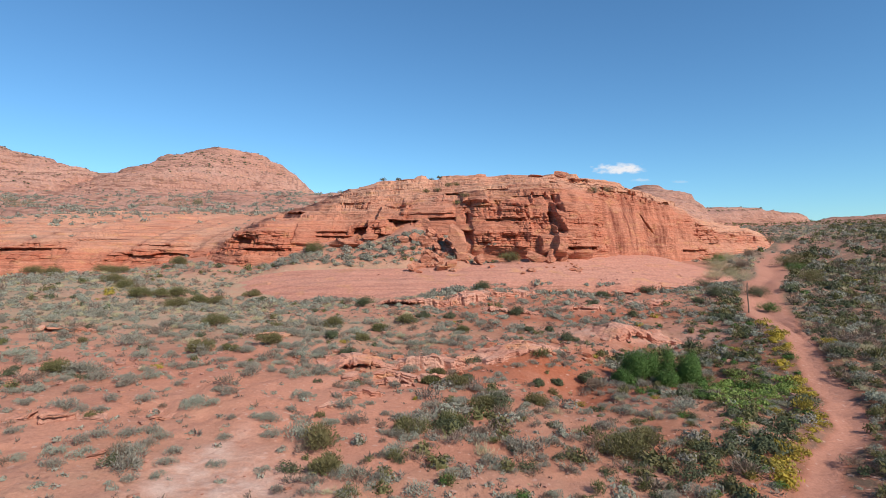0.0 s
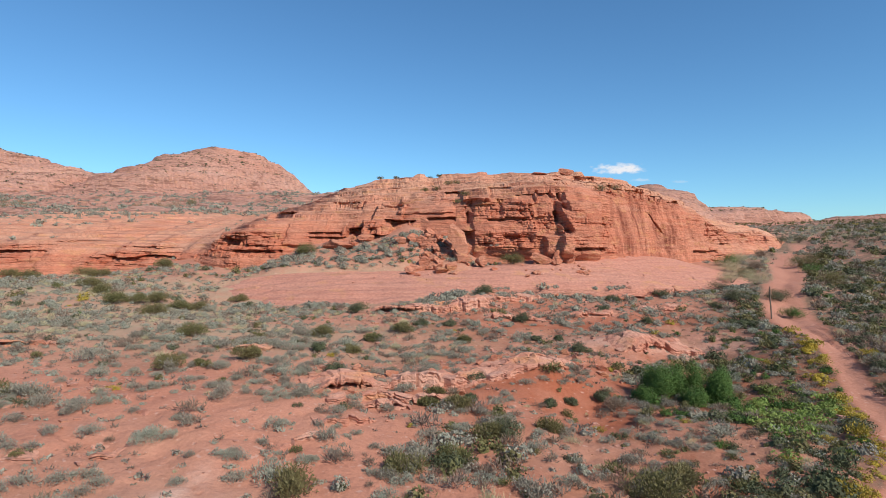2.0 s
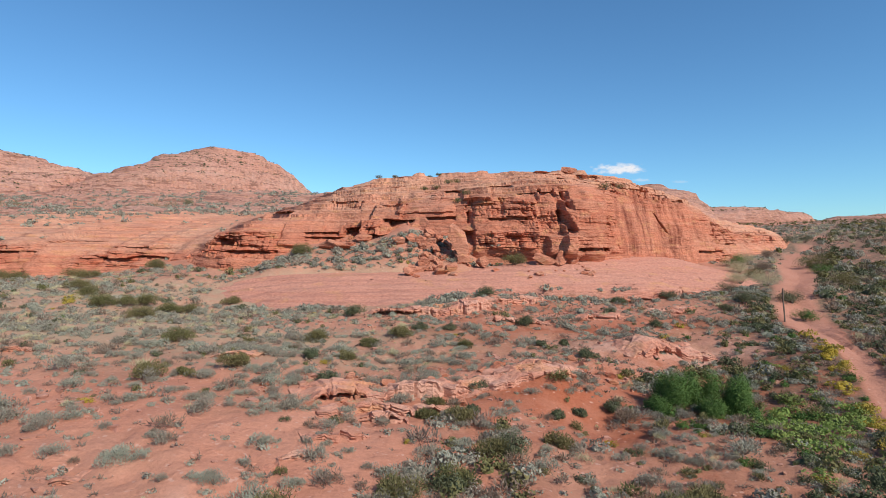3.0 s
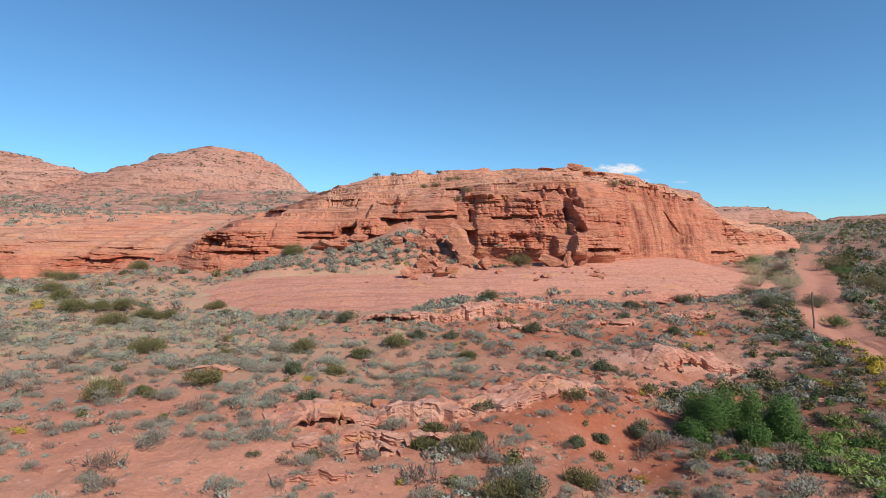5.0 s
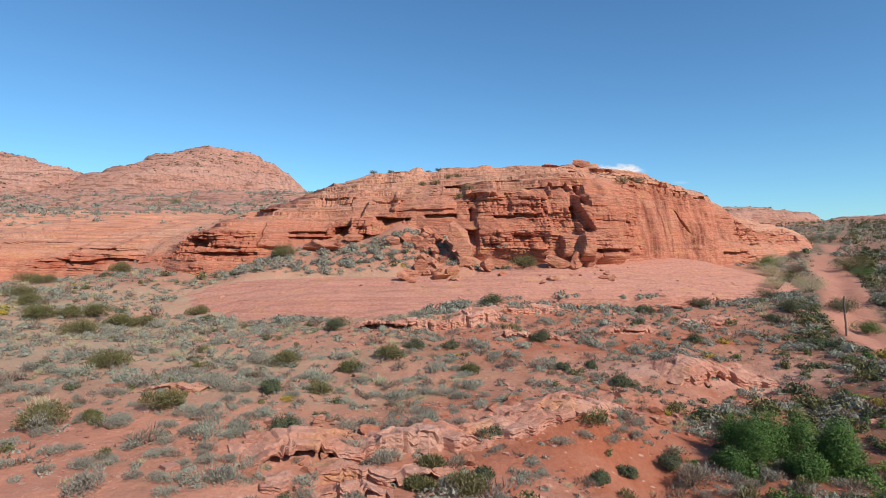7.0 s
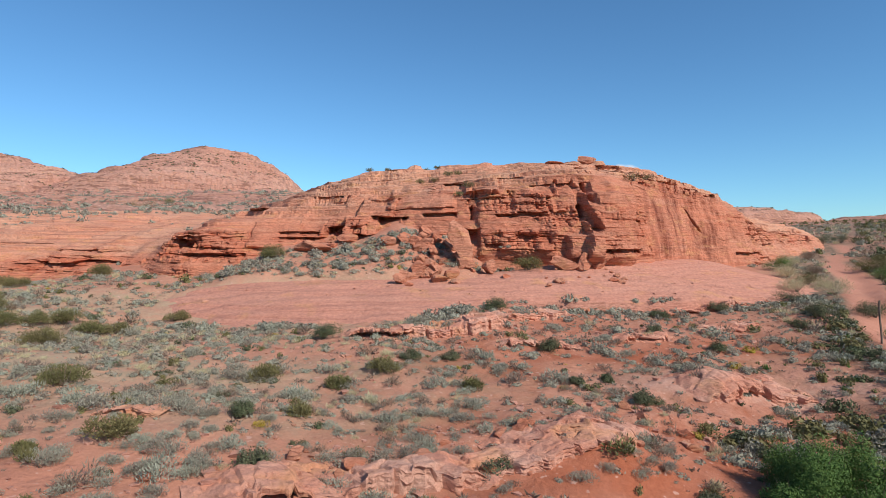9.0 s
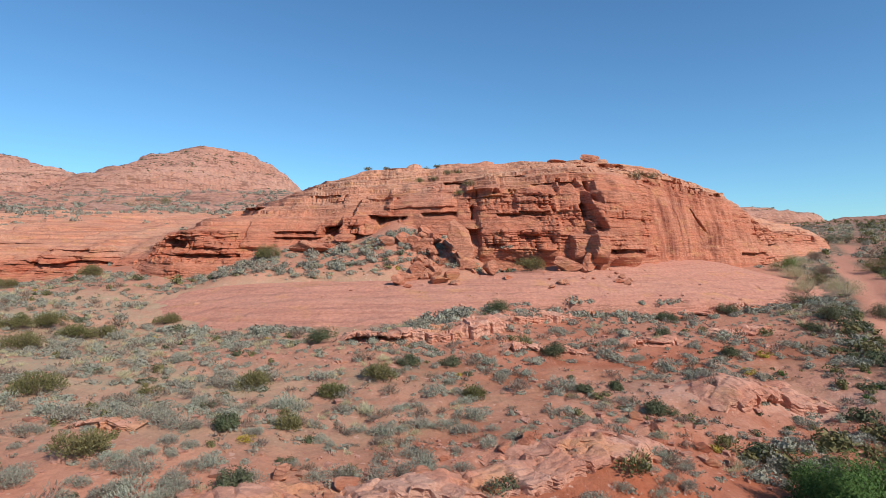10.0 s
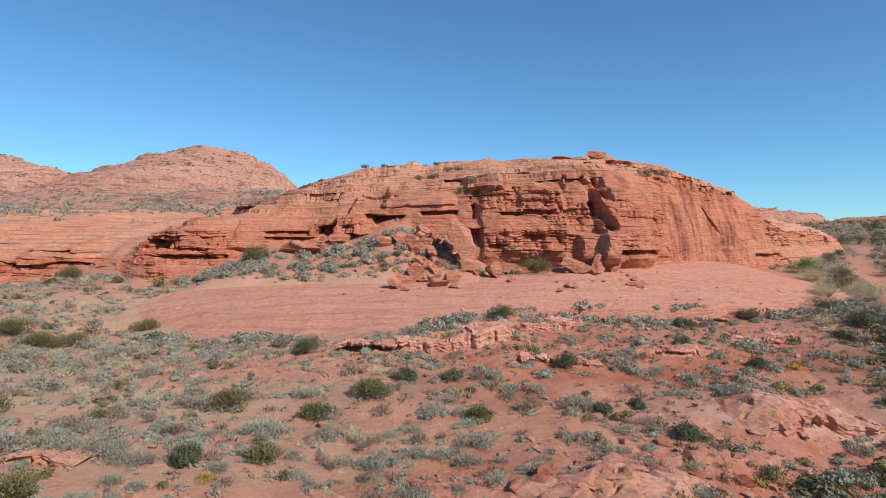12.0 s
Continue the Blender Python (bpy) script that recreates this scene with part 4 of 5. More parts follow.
plants("hem_scrub", "sage", list(zip(t, e, radii(len(t), 0.12, 0.26, 0.5))), "grey scrub along the slickrock's edge", "shrubs", np.full(len(t), 2))


# shrubs near the way, each a thing of its own
FOLIAGE, STALKS = {}, {}
for kind in KINDS:
    for v in range(VARIANTS):
        FOLIAGE[kind, v] = tri_mesh("foliage", unit_plant(kind, 0.5, v), KINDS[kind][0], v / (VARIANTS - 1))
        STALKS[kind, v] = tri_mesh("branchwork", twigs(9, 0.9, KINDS[kind][4], 300 + v, 0.03), STEM)


def shrub(name, kind, x, y, r, label, category, group="", tall=1.0, v=None):
    z, _ = drop(x, y)
    ob = new(name)
    v = int(RNG.integers(VARIANTS)) if v is None else v
    part("foliage", FOLIAGE[kind, v], ob)
    part("branchwork", STALKS[kind, v], ob)
    ob.matrix_basis = Matrix.LocRotScale((x, y, z - 0.02), Euler((0, 0, RNG.uniform(0, 6.28))), (r * RNG.uniform(0.9, 1.15), r, r * tall))
    return tagged(ob, label, category, group)


for a, b, c in zip(x[single], y[single], r[single]):
    shrub("sage_shrub", "sage", a, b, c, "rounded grey-green sage shrub on red sand", "shrub", "sage shrubs on the flat")


def bush(name, kind, x, y, r, tall, n, label, category, group="", seed=0, leaf=1.0, lobes=0):
    """A larger bush with its own crown and stems."""
    mat, _, ln, wd, _, up, hollow = KINDS[kind]
    z, _ = drop(x, y)
    ob = new(name)
    part("crown", tri_mesh("crown", blades(n, r, tall, ln * 0.55 * leaf, wd * 0.8 * leaf, 900 + seed, lobes or 7 + seed % 5, up, hollow, 0.85 if lobes else 0.6, kind in ("sage", "dark", "green")), mat, (seed * 0.37) % 1), ob)
    part("branchwork", tri_mesh("branchwork", twigs(16, r * 0.9, tall, 950 + seed, 0.022), STEM), ob)
    ob.location = (x, y, z - 0.03)
    return tagged(ob, label, category, group)


# dark round bushes
DARK_AT = ((-5.3, 26.8, 0.5), (-5.2, 37.0, 0.8), (-4.0, 24.0, 0.5), (2.9, 42.0, 0.75), (24.0, 43.2, 1.1), (0.3, 34.0, 0.45), (-1.2, 33.9, 0.48), (6.6, 30.1, 0.55), (4.8, 31.8, 0.33), (6.1, 32.6, 0.34), (6.1, 24.5, 0.4), (3.9, 23.2, 0.34),
           (4.8, 24.0, 0.3), (10.4, 39.6, 0.45), (12.3, 37.2, 0.55), (20.3, 42.2, 1.0), (16.1, 45.0, 0.7), (1.0, 22.6, 0.35), (4.7, 36.4, 0.7), (18.5, 41.0, 0.6), (12.2, 43.6, 0.6), (1.9, 19.6, 0.6))
for k, (a, b, c) in enumerate(DARK_AT):
    bush("dark_bush", "dark", a, b, c, c * 1.15, int(3400 * max(c, 0.5)), "dense dark green rounded bush on the sand", "bush", "dark bushes", k, 1.0)
# olive creosote bushes
OLIVE_AT = ((-20.4, 38.0, 1.05), (-18.6, 39.8, 1.0), (-16.5, 35.4, 0.95), (-16.6, 38.6, 0.8), (-15.7, 39.3, 0.75), (-14.3, 42.4, 0.75), (-19.4, 38.8, 0.8), (-24, 52.3, 1.3), (-30, 51.0, 1.2), (-33.5, 49.0, 1.1), (-28, 49.5, 0.9), (-11.3, 50.2, 1.2), (5.7, 48.9, 1.1),
            (-37.0, 51.5, 1.0), (1.0, 30.8, 0.5), (-3.9, 27.5, 0.45), (-7.6, 24.9, 0.65), (-11.6, 29.3, 0.8), (-6.0, 31.1, 0.7), (-3.4, 30.8, 0.55), (-2.0, 32.1, 0.65), (-10.2, 23.8, 0.7), (-9.2, 24.3, 0.3))
OLIVE_AT += ((-0.3, 23.0, 0.4), (0.6, 22.0, 0.55), (-0.5, 22.0, 0.4), (1.3, 19.3, 0.6), (-3.4, 15.2, 0.7), (5.2, 16.3, 0.9), (-2.9, 14.0, 0.5), (0.4, 17.5, 0.6), (-0.9, 16.7, 0.6), (3.4, 20.6, 0.5), (-22.5, 40.5, 0.9), (-24.5, 42.5, 0.9), (6.2, 16.9, 0.7), (-13.3, 19.6, 0.55))
for k, (a, b, c) in enumerate(OLIVE_AT):
    bush("creosote_bush", "olive", a, b, c, c * 0.98, int(3600 * max(c, 0.5)), "open olive-green creosote bush with thin stems", "bush", "creosote bushes", k, 0.85)
# grey sage shrubs in clumps
SAGE_AT = ((-7.6, 26.9, 0.7), (-6.9, 26.9, 0.6), (-6.3, 26.6, 0.5), (-6.9, 30.9, 0.6), (-6.2, 31.2, 0.65), (-5.6, 31.9, 0.55), (-13.7, 28.6, 0.55), (-12.6, 28.3, 0.55), (-10.0, 26.5, 0.5), (-8.3, 24.1, 0.36), (-7.1, 22.4, 0.42), (-6.4, 22.0, 0.34), (-8.5, 21.8, 0.4),
           (-8.1, 21.0, 0.28), (-7.4, 21.2, 0.32), (-8.2, 23.4, 0.42), (-6.2, 23.4, 0.42), (-6.5, 22.8, 0.36), (-5.4, 24.1, 0.4), (-5.5, 22.3, 0.27), (-4.8, 22.3, 0.34), (-4.6, 21.3, 0.4), (-5.2, 21.0, 0.45), (-4.0, 21.3, 0.36), (-6.9, 20.6, 0.32))
SAGE_AT += ((-6.2, 20.9, 0.3), (-0.6, 28.4, 0.5), (0.2, 28.5, 0.5), (-1.5, 27.8, 0.5), (0.8, 29.2, 0.6), (-2.6, 25.0, 0.42), (-2.1, 25.2, 0.5), (-1.5, 25.3, 0.5), (-0.9, 25.5, 0.55), (-0.3, 25.8, 0.5), (-6.7, 14.2, 0.36), (-8.7, 13.7, 0.42), (-9.4, 13.8, 0.38), (-8.9, 14.7, 0.4), (-8.3, 15.0, 0.42), (-7.9, 15.3, 0.42),
            (-5.9, 15.4, 0.3), (-5.5, 13.9, 0.34), (-4.7, 15.7, 0.42), (-4.4, 13.9, 0.27), (-6.6, 13.2, 0.3), (-7.6, 17.0, 0.42), (-7.1, 17.2, 0.42), (-9.0, 17.2, 0.45))
SAGE_AT += ((-9.7, 16.1, 0.33), (-10.2, 15.9, 0.3), (-11.3, 16.7, 0.3), (-11.3, 17.8, 0.4), (-10.0, 17.0, 0.38), (-10.7, 19.1, 0.5), (-12.9, 19.9, 0.45), (-12.0, 19.5, 0.45), (-1.2, 17.6, 0.5), (-0.6, 17.4, 0.5), (-0.4, 19.2, 0.5), (-1.4, 16.4, 0.42), (0.1, 14.7, 0.4), (1.0, 16.4, 0.45), (2.0, 16.0, 0.5),
            (3.1, 16.8, 0.46), (1.7, 14.5, 0.34), (0.2, 13.9, 0.38), (-1.6, 13.6, 0.33), (-1.4, 14.8, 0.35), (0.5, 20.0, 0.5), (1.4, 21.4, 0.45), (2.3, 23.6, 0.4), (3.2, 24.6, 0.4))
for a, b, c in SAGE_AT:
    shrub("sage_shrub", "sage", a, b, 0.85 * c, "rounded grey-green sage shrub on red sand", "shrub", "sage shrubs on the flat", 0.9)
for k, (a, b, c) in enumerate(((-54, 118, 2.0), (-58, 119, 1.8), (-50, 117, 1.7), (-63, 121, 1.6), (-92, 122, 2.0), (-86, 118, 1.9), (-70, 100, 1.6), (-78, 104, 1.7), (-62, 84, 1.3), (-48, 112, 1.5), (-0.6, 61.5, 0.6), (0.6, 62.2, 0.55), (-1.8, 61.8, 0.5), (1.6, 62.8, 0.6),
                               (-7.5, 72.0, 0.5), (-5.6, 72.0, 0.45), (-1.4, 73.0, 0.5), (-0.4, 73.0, 0.4), (2.2, 55.6, 0.6), (1.4, 55.0, 0.5), (14.6, 55.0, 0.8), (16.5, 57.5, 0.7))):
    bush("ledge_bush", "olive", a, b, c, c * 1.1, int(700 * max(c, 0.7)), "dark olive bush rooted on a rock shelf", "bush", "bushes on the rock", 100 + k)
# bushes beside the trail and in the wash
for k, (kind, a, b, c, label) in enumerate((("green", 29.0, 60.5, 1.5, "bright green bush at the cliff's foot"), ("olive", 36.5, 60.0, 1.7, "tall olive bush beside the trail"), ("green", 35.0, 57.0, 1.2, "green bush beside the trail"),
                                            ("olive", 30.5, 47.8, 1.3, "olive bush beside the trail"), ("green", 22.6, 39.6, 0.9, "rounded green bush between the trail's ruts"), ("straw", 24.5, 51.0, 1.3, "pale grass clump in the wash"),
                                            ("olive", 27.5, 54.5, 1.0, "olive bush in the wash"), ("straw", 27.6, 57.0, 1.3, "pale grass clump in the wash"), ("straw", 31.5, 63.0, 1.4, "pale grass clump in the wash"), ("brown", 30.8, 58.5, 1.0, "dry brown bush in the wash"),
                                            ("straw", 24.8, 47.6, 1.3, "pale grass clump in the wash"), ("dark", 21.5, 47.0, 1.0, "dark bush in the wash"), ("brown", 37.5, 70.0, 1.1, "dry brown bush beyond the wash"), ("dark", 47, 82, 1.6, "dark bush at the valley's head"), ("dark", 52, 86, 1.5, "dark bush at the valley's head"))):
    bush("wash_bush", kind, a, b, c, c * 1.1, int(2200 * c), label, "bush", "bushes along the wash", 40 + k)
# the two big green bushes
for k, (a, b, c, h, n) in enumerate(((8.7, 25.0, 0.95, 1.95, 15000), (10.4, 24.9, 0.9, 1.85, 14000), (7.9, 24.4, 0.6, 0.9, 4500), (9.4, 24.1, 0.65, 0.95, 5000), (9.6, 25.5, 0.6, 1.2, 3500), (10.9, 24.2, 0.5, 0.8, 3000), (9.0, 26.1, 0.6, 1.1, 3000))):
    bush("green_thicket", "green", a, b, c, h, n, "large leafy green bush beside red sand" if h > 1.5 else "lower leafy green bush in the thicket", "bush", "green thicket", 71 + k, 0.95, 9)
bush("orange_shrub", "brown", 6.3, 23.7, 0.55, 0.75, 900, "dry orange-brown shrub beside the green thicket", "shrub", "", 73)


# ---- rocks ----
def boulder_mesh(seed, sharp=9, levels=4):
    """A block broken along random planes."""
    bm = bmesh.new()
    bmesh.ops.create_icosphere(bm, subdivisions=levels, radius=1.0)
    co = np.array([v.co[:] for v in bm.verts])
    g = np.random.default_rng(seed)
    for _ in range(sharp):
        n = g.normal(size=3)
        n /= np.linalg.norm(n)
        d = g.uniform(0.38, 0.72)
        over = np.clip(co @ n - d, 0, None)
        co -= np.outer(over, n)
    co *= 1.0 / np.abs(co).max(0)
    bed = np.floor(co[:, 2] * 3.5 + seed)
    co[:, :2] *= (1 + 0.10 * (hash01(bed, bed * 0, bed * 0, seed) - 0.5))[:, None]
    co += (0.16 * fbm(co[:, 0] * 1.8 + seed, co[:, 1] * 1.8, co[:, 2] * 2.5, 5, seed, 0.6))[:, None] * co
    for v, c in zip(bm.verts, co):
        v.co = c
    mesh = bpy.data.meshes.new("boulder")
    bm.to_mesh(mesh)
    bm.free()
    mesh.materials.append(ROCK)
    for key, v in (("pale", float(g.uniform(0.1, 0.6))), ("steep", 0.3), ("rust", float(g.uniform(0.1, 0.7)))):
        mesh.attributes.new(key, "FLOAT", "POINT").data.foreach_set("value", np.full(len(mesh.vertices), v, np.float32))
    return mesh


BOULDERS = [boulder_mesh(500 + k, 12 + k % 5) for k in range(10)]
BLOCKS = [boulder_mesh(530 + k, 11 + k % 4, 3) for k in range(6)]


def boulder(x, y, size, label, turn=(0, 0, 0), k=0, lift=0.0, group="boulders below the cliff"):
    z, _ = drop(x, y, y < 54)
    ob = new("boulder", BOULDERS[k % len(BOULDERS)] if max(size) > 0.75 else BLOCKS[k % len(BLOCKS)])
    ob.matrix_basis = Matrix.LocRotScale((x, y, z + size[2] * 0.28 + lift), Euler([radians(t) for t in turn]), [0.5 * q for q in size])
    return tagged(ob, label, "boulder", group)


for k, (a, b, w, d, h, tx, ty, tz) in enumerate(((-2.4, 46.0, 1.0, 0.9, 0.8, 0, 8, 20), (3.2, 48.0, 1.4, 1.2, 1.2, 10, 10, 60), (1.5, 48.6, 1.6, 1.1, 1.3, 0, 35, 10), (0.7, 47.0, 1.1, 1.0, 0.9, 0, 0, 40), (-0.1, 46.4, 1.4, 0.9, 0.6, 0, 0, 5), (0.9, 46.0, 0.8, 0.7, 0.5, 0, 10, 70),
                                                 (-1.3, 48.6, 0.9, 0.8, 0.9, 20, 0, 15), (-0.5, 49.3, 1.0, 0.8, 1.0, 0, 30, 80), (-1.6, 50.0, 1.1, 0.9, 0.9, 0, 0, 33), (-0.4, 50.6, 0.9, 0.9, 1.2, 10, 0, 12), (-1.0, 51.4, 1.2, 1.0, 1.0, 0, 20, 50), (-1.9, 45.4, 0.6, 0.5, 0.35, 0, 0, 0),
                                                 (7.9, 48.4, 1.8, 1.2, 1.1, 0, 8, 10), (9.3, 48.5, 1.4, 1.2, 1.6, 0, 28, 70), (10.3, 48.9, 1.7, 1.3, 1.5, 0, 0, 30), (7.2, 46.3, 0.8, 0.6, 0.5, 0, 15, 20), (6.4, 45.5, 0.6, 0.4, 0.25, 0, 0, 45), (10.6, 46.8, 0.7, 0.5, 0.35, 0, 0, 10), (8.2, 43.6, 0.45, 0.4, 0.5, 0, 0, 0),
                                                 (-8.8, 51.6, 3.2, 1.8, 1.1, 0, 6, 8), (-6.6, 53.2, 1.8, 1.4, 0.9, 0, -8, 20), (2.2, 48.9, 0.8, 0.7, 0.6, 0, 0, 60), (-0.9, 47.4, 0.6, 0.5, 0.5, 0, 0, 10), (4.0, 47.3, 0.7, 0.5, 0.45, 0, 0, 50), (12.9, 43.9, 0.8, 0.6, 0.5, 0, 0, 20), (-2.0, 24.7, 0.6, 0.5, 0.42, 0, 12, 30))):
    boulder(a, b, (w, d, h), "angular red sandstone boulder fallen from the cliff" if b > 40 else "pale sandstone boulder on a ledge", (tx, ty, tz), k)
for k in range(62):
    q = 0.3 + 0.85 * RNG.random() ** 1.8
    boulder(RNG.normal(-0.7, 1.05), RNG.uniform(46.9, 51.4), (q * 1.2, q, q * 0.85), "broken sandstone block in the rockfall", (RNG.uniform(-25, 25), RNG.uniform(-25, 25), RNG.uniform(0, 180)), k)
for k in range(14):
    q = 0.2 + 0.35 * RNG.random() ** 2
    boulder(RNG.uniform(6.0, 11.5), RNG.uniform(45.5, 48.6), (q * 1.2, q, q * 0.8), "broken sandstone block in the rockfall", (RNG.uniform(-20, 20), RNG.uniform(-20, 20), RNG.uniform(0, 180)), k + 3)
boulder(1.35, 48.9, (2.0, 1.3, 3.6), "huge leaning sandstone slab against the cliff", (-16, -14, 12), 6, 0.55)
boulder(12.7, 61.6, (1.6, 1.2, 0.95), "flat cap rock on the skyline", (0, 0, 10), 2, 0.1)
boulder(10.2, 63.5, (2.2, 1.3, 0.4), "flat cap rock on the skyline", (0, 2, 30), 4, 0.0)


def outcrop(points, back, tall, seed, under=0.45, wide=0.8, mouth=None):
    """Bedrock that breaks out of the sand along a line: a bench behind, a ragged jointed lip with a shaded undercut, and broken foot."""
    pts = np.array(points, float)
    run = np.concatenate([[0], np.cumsum(np.hypot(*np.diff(pts, axis=0).T))])
    u = np.arange(0, run[-1], 0.07)
    px, py = (curve(u, run, pts[:, k]) if len(pts) > 2 else np.interp(u, run, pts[:, k]) for k in (0, 1))
    tx, ty = pts[-1] - pts[0]
    nx, ny = ty / math.hypot(tx, ty), -tx / math.hypot(tx, ty)
    ends = smooth(0, 0.8, u) * smooth(0, 0.8, run[-1] - u)
    col = u / wide + 0.35 * fbm(u / wide, seed, 0, 3, seed)
    val, val2 = hash01(np.floor(col), np.floor(col) * 0, np.floor(col) * 0, seed + 1), hash01(np.floor(col), np.floor(col) * 0, np.floor(col) * 0, seed + 2)
    gap = np.exp(-((np.abs(col - np.round(col)) * wide) / 0.05) ** 2)
    out = 0.34 * (val - 0.5) + 0.22 * fbm(u / 0.5, seed, 3, 5, seed + 3, 0.65) - 0.16 * gap
    top = tall * ends * (0.75 + 0.35 * val2) * (0.7 + 0.5 * smooth(-0.4, 0.4, fbm(u / 2.2, seed, 6, 2, seed + 4)))
    rows = []
    for v in np.concatenate([np.linspace(-1, -0.04, 26), [0.0]]):
        q = -v * back
        x, y = px - nx * q + nx * out * (1 + v) ** 2, py - ny * q + ny * out * (1 + v) ** 2
        edge, cell = cells(x * 1.3, y * 1.3, seed, seed + 5)
        z = land(x, y) + top * (1 + v) ** 0.6 + 0.2 * (cell - 0.5) * smooth(-1, -0.7, v) - 0.06 * np.exp(-(edge / 0.06) ** 2) * smooth(-1, -0.6, v) + 0.06 * fbm(x * 3, y * 3, 0, 4, seed + 6) - 0.10 * smooth(-0.75, -1, v)
        rows.append((x, y, z))
    x0, y0, z0 = rows[-1]
    cave = under * smooth(0.0, 0.3, fbm(u / 1.3, seed, 9, 2, seed + 7)) * ends
    if mouth:
        cave = under * np.exp(-((u / run[-1] - mouth[0]) / mouth[1]) ** 6)
    for share, inn in ((0.93, -0.04), (0.78, -0.02), (0.62, 0.05), (0.55, 0.5), (0.4, 1.0), (0.2, 0.9), (0.05, 0.3), (-0.3, -0.3), (-0.9, -0.7)):
        jut = 0.12 * fbm(u * 3, share * 9, seed, 4, seed + 8, 0.65)
        x, y = x0 - nx * (cave * inn + jut), y0 - ny * (cave * inn + jut)
        rows.append((x, y, z0 - (1 - share) * np.maximum(top, 0.08)))
    X, Y, Z = (np.stack([r[k] for r in rows], 1) for k in range(3))
    ob = new("rock_outcrop")
    ob.location = (px.mean(), py.mean(), Z.min())
    cuts = [0] + [i for i in np.flatnonzero(np.diff(np.round(col))) if 4 < i < len(u) - 5] + [len(u) - 1]
    for i, j in zip(cuts[:-1], cuts[1:]):
        b = slice(i, j + 1)
        part("block", grid_mesh("block", X[b] - ob.location.x, Y[b] - ob.location.y, Z[b] - ob.location.z, BEDROCK,
                                {"pale": np.clip(0.25 + 0.5 * val2[b, None] + 0 * X[b], 0, 1), "steep": 0.1, "rust": np.clip(0.2 + 0.5 * val[b, None] + 0 * X[b], 0, 1)}, False), ob)
    return tagged(ob, "cracked pink bedrock ledge with a shaded undercut", "rock ledge", "bedrock ledges")


for k, (line, back, tall, under) in enumerate((
        (((-4.4, 21.6), (-3.7, 22.2), (-3.0, 22.7), (-2.2, 23.1), (-1.2, 23.3), (0.0, 23.9), (1.2, 24.6)), 1.9, 0.42, 0.7), (((0.7, 24.1), (1.8, 24.8), (3.1, 25.2), (4.4, 25.8), (6.1, 27.4)), 1.7, 0.3, 0.35),
        (((1.3, 26.0), (2.7, 26.2), (3.9, 26.8), (5.5, 28.8)), 1.4, 0.28, 0.25), (((-3.0, 21.8), (-2.3, 22.0), (-1.6, 22.1), (-1.0, 22.0), (-0.1, 22.3), (0.5, 22.6)), 1.1, 0.42, 0.7),
        (((-3.9, 20.9), (-2.9, 21.1), (-1.9, 21.2), (-1.0, 21.4)), 0.9, 0.25, 0.4), (((8.6, 30.7), (9.6, 30.9), (10.8, 31.2), (12.2, 31.9), (13.8, 32.6)), 2.6, 0.45, 0.9),
        (((-4.4, 37.2), (-3.4, 37.0), (-2.2, 36.8), (-0.6, 37.4), (1.4, 38.0), (3.5, 39.0)), 2.4, 0.5, 0.9), (((3.0, 40.0), (5.1, 41.6), (7.6, 42.8)), 1.6, 0.3, 0.4))):
    outcrop(line, back, tall, 600 + 20 * k, under, 0.7 + 0.5 * RNG.random(), {0: (0.26, 0.15), 3: (0.68, 0.14), 5: (0.42, 0.1), 6: (0.2, 0.17)}.get(k))
for k, (line, back, tall, under) in enumerate((
        (((2.4, 36.3), (4.6, 36.8), (6.2, 36.9)), 1.2, 0.25, 0.4), (((12.0, 44.0), (14.5, 44.6), (16.7, 45.2), (19.0, 45.8)), 1.6, 0.4, 0.5), (((12.6, 39.6), (14.8, 40.4), (17.0, 41.6)), 1.4, 0.3, 0.4), (((-9.2, 26.6), (-8.2, 26.4), (-7.2, 26.1)), 0.9, 0.2, 0.4),
        (((-18.2, 24.9), (-16.9, 25.9), (-15.6, 26.7)), 0.9, 0.25, 0.4), (((-11.8, 15.3), (-10.1, 15.6), (-8.8, 15.9), (-7.6, 16.4)), 1.0, 0.13, 0.15), (((-8.8, 13.5), (-8.2, 14.0), (-7.4, 14.6)), 0.6, 0.14, 0.2),
        (((-3.6, 18.9), (-2.7, 19.4), (-1.5, 20.0)), 0.8, 0.2, 0.3), (((-4.2, 17.2), (-3.6, 17.7), (-3.0, 18.3)), 0.6, 0.16, 0.3), (((19.5, 46.6), (21.5, 47.0), (23.5, 48.2)), 1.4, 0.35, 0.5), (((8.0, 37.8), (10.0, 38.4), (11.6, 38.9)), 1.2, 0.25, 0.3))):
    outcrop(line, back, tall, 800 + 20 * k, under, 0.6 + 0.5 * RNG.random())


for k in range(110):
    t, off = RNG.uniform(0, 0.62), RNG.normal(-0.6, 0.8)
    q = 0.12 + 0.4 * RNG.random() ** 2.5
    boulder(-6 + 21 * t - 0.45 * off, 22.8 + 10.5 * t + 0.9 * off, (q * 1.3, q, q * 0.8), "small broken block on the bedrock band", (RNG.uniform(-20, 20), RNG.uniform(-20, 20), RNG.uniform(0, 180)), k, 0.0, "blocks on the bedrock band")


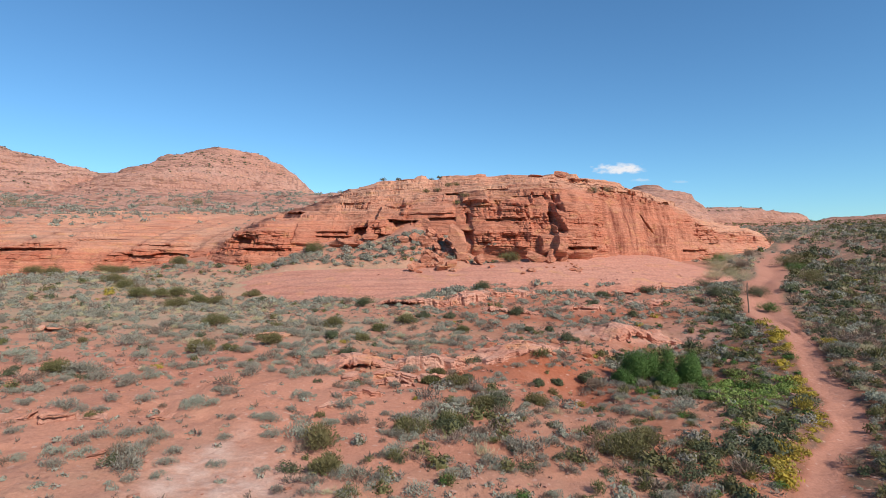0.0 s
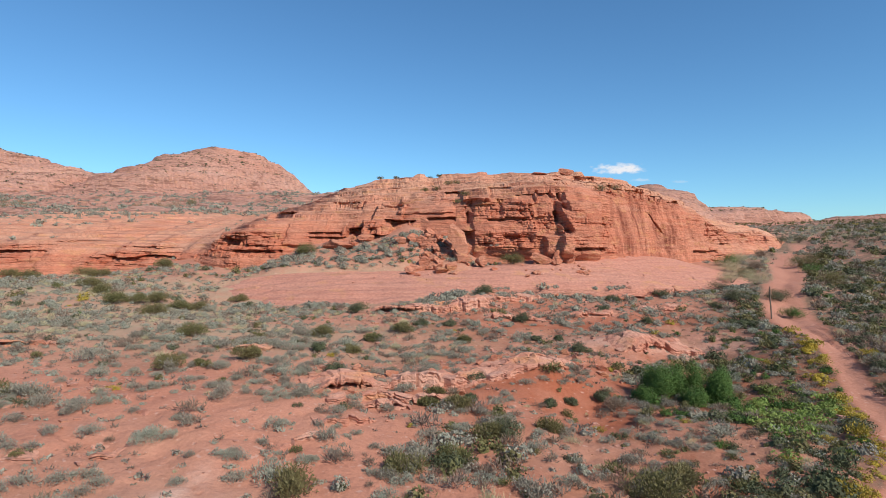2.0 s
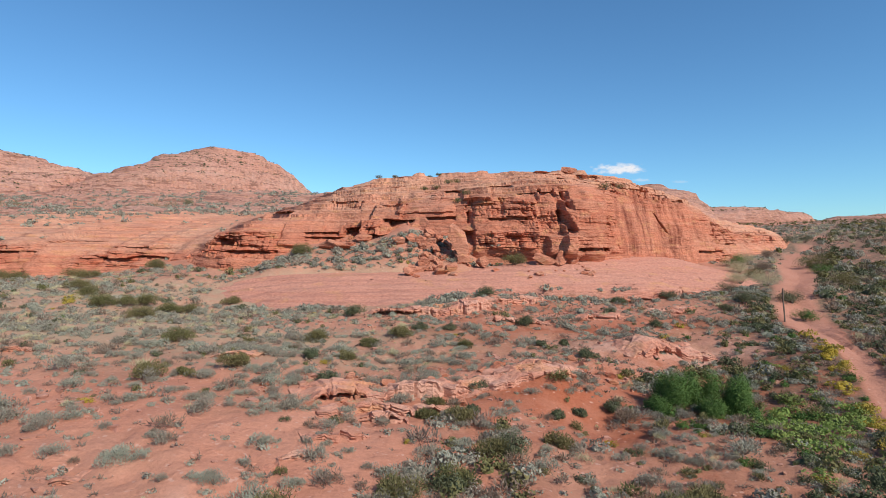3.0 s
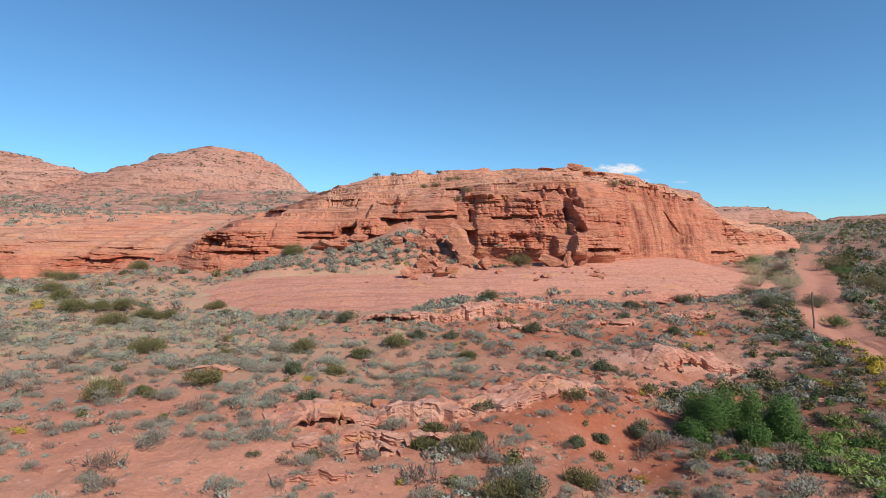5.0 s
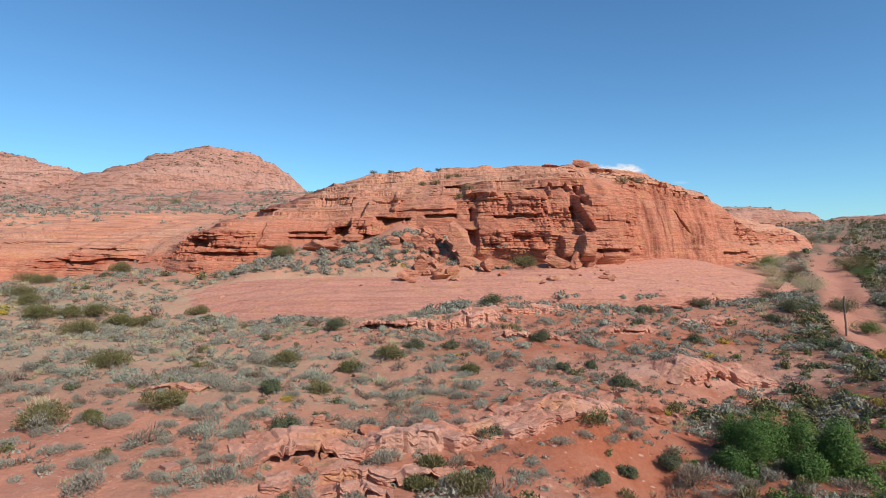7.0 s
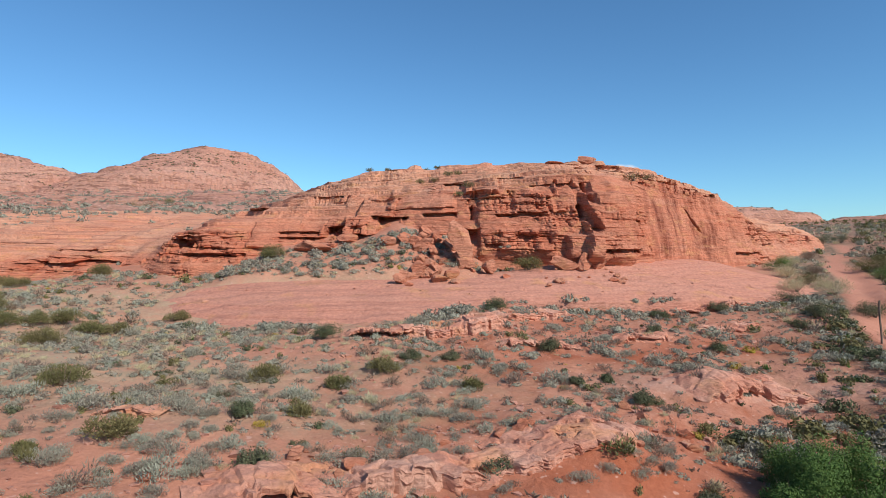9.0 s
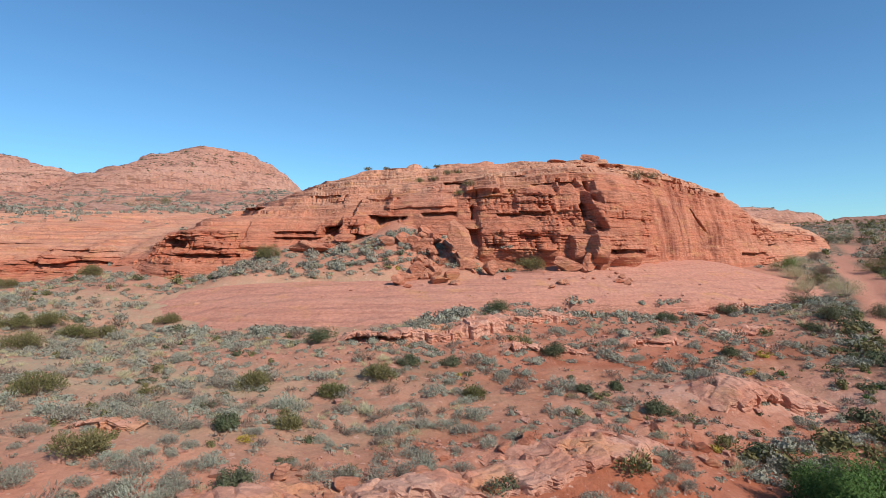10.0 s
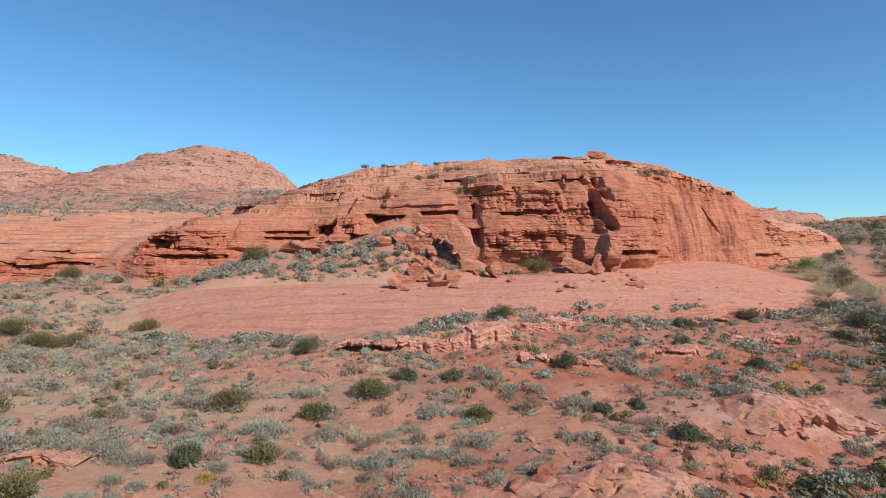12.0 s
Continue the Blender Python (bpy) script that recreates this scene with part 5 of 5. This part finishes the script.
def stones():
    """Loose angular stones on the bedrock bands and below the cliff."""
    cube = np.array([(i, j, k) for i in (-1, 1) for j in (-1, 1) for k in (-1, 1)], float)
    quads = np.array([(0, 1, 3, 2), (4, 6, 7, 5), (0, 4, 5, 1), (2, 3, 7, 6), (0, 2, 6, 4), (1, 5, 7, 3)])
    sets = [scatter(-16, 14, 10, 30, 7.0, lambda a, b: 0.1 + 0.9 * (np.abs((a + 5) * 10 - (b - 23.5) * 20) / 22.4 < 1.8)),
            scatter(-16, 24, 30, 46, 3.0, lambda a, b: 0.15 + 0.6 * (np.abs((a + 10) * 9 - (b - 34) * 32) / 33.2 < 2.5)),
            scatter(-6, 14, 44, 50, 1.5, lambda a, b: 0.25 + 0 * a), scatter(12, 26, 40, 48, 2.5, lambda a, b: 0.5 + 0 * a)]
    v, f = [], []
    for sx, sy in sets:
        for px, py in zip(sx, sy):
            z, _ = drop(px, py)
            q = min(0.025 * np.exp(RNG.exponential(0.55)), 0.13)
            c = cube * (1 + RNG.uniform(-0.65, 0.3, cube.shape)) * q * np.array([1.2, 0.9, 0.55])
            a = RNG.uniform(0, 6.28)
            c = np.stack([c[:, 0] * math.cos(a) - c[:, 1] * math.sin(a) + px, c[:, 0] * math.sin(a) + c[:, 1] * math.cos(a) + py, c[:, 2] + z + q * 0.25], 1)
            f.append(quads + 8 * len(v))
            v.append(c)
    return tagged(new("stones", solid("stones", np.concatenate(v), np.concatenate(f), SLICK, False, {"pale": 0.7, "steep": 0.0})), "loose pink and pale stones on the ground", "stones", kind="stuff")


stones()


# ---- the fence post beside the trail ----
def fence_post(x, y, tall):
    z, _ = drop(x, y)
    n, rows = 10, 9
    v, f = [], []
    for i in range(rows):
        h = -0.3 + (tall + 0.3) * i / (rows - 1)
        for j in range(n):
            a = 2 * math.pi * j / n
            q = 0.045 * (1 - 0.12 * i / rows) * (1 + 0.12 * math.sin(3 * a + i) * 0.5) if i < rows - 1 else 0.034
            v.append((q * math.cos(a) + 0.02 * math.sin(i * 0.8), q * math.sin(a), h + (0.02 * math.cos(a) if i == rows - 1 else 0)))
    for i in range(rows - 1):
        for j in range(n):
            p, q = i * n + j, i * n + (j + 1) % n
            f += [(p, q, q + n), (p, q + n, p + n)]
    v.append((0, 0, tall + 0.01))
    f += [((rows - 1) * n + j, (rows - 1) * n + (j + 1) % n, len(v) - 1) for j in range(n)]
    ob = new("fence_post", solid("fence_post", v, np.array(f), WOOD))
    ob.matrix_basis = pose(x, y, z, 0, -3, 0)
    return tagged(ob, "weathered grey wooden fence post beside the trail", "fence post")


fence_post(20.4, 38.1, 2.0)
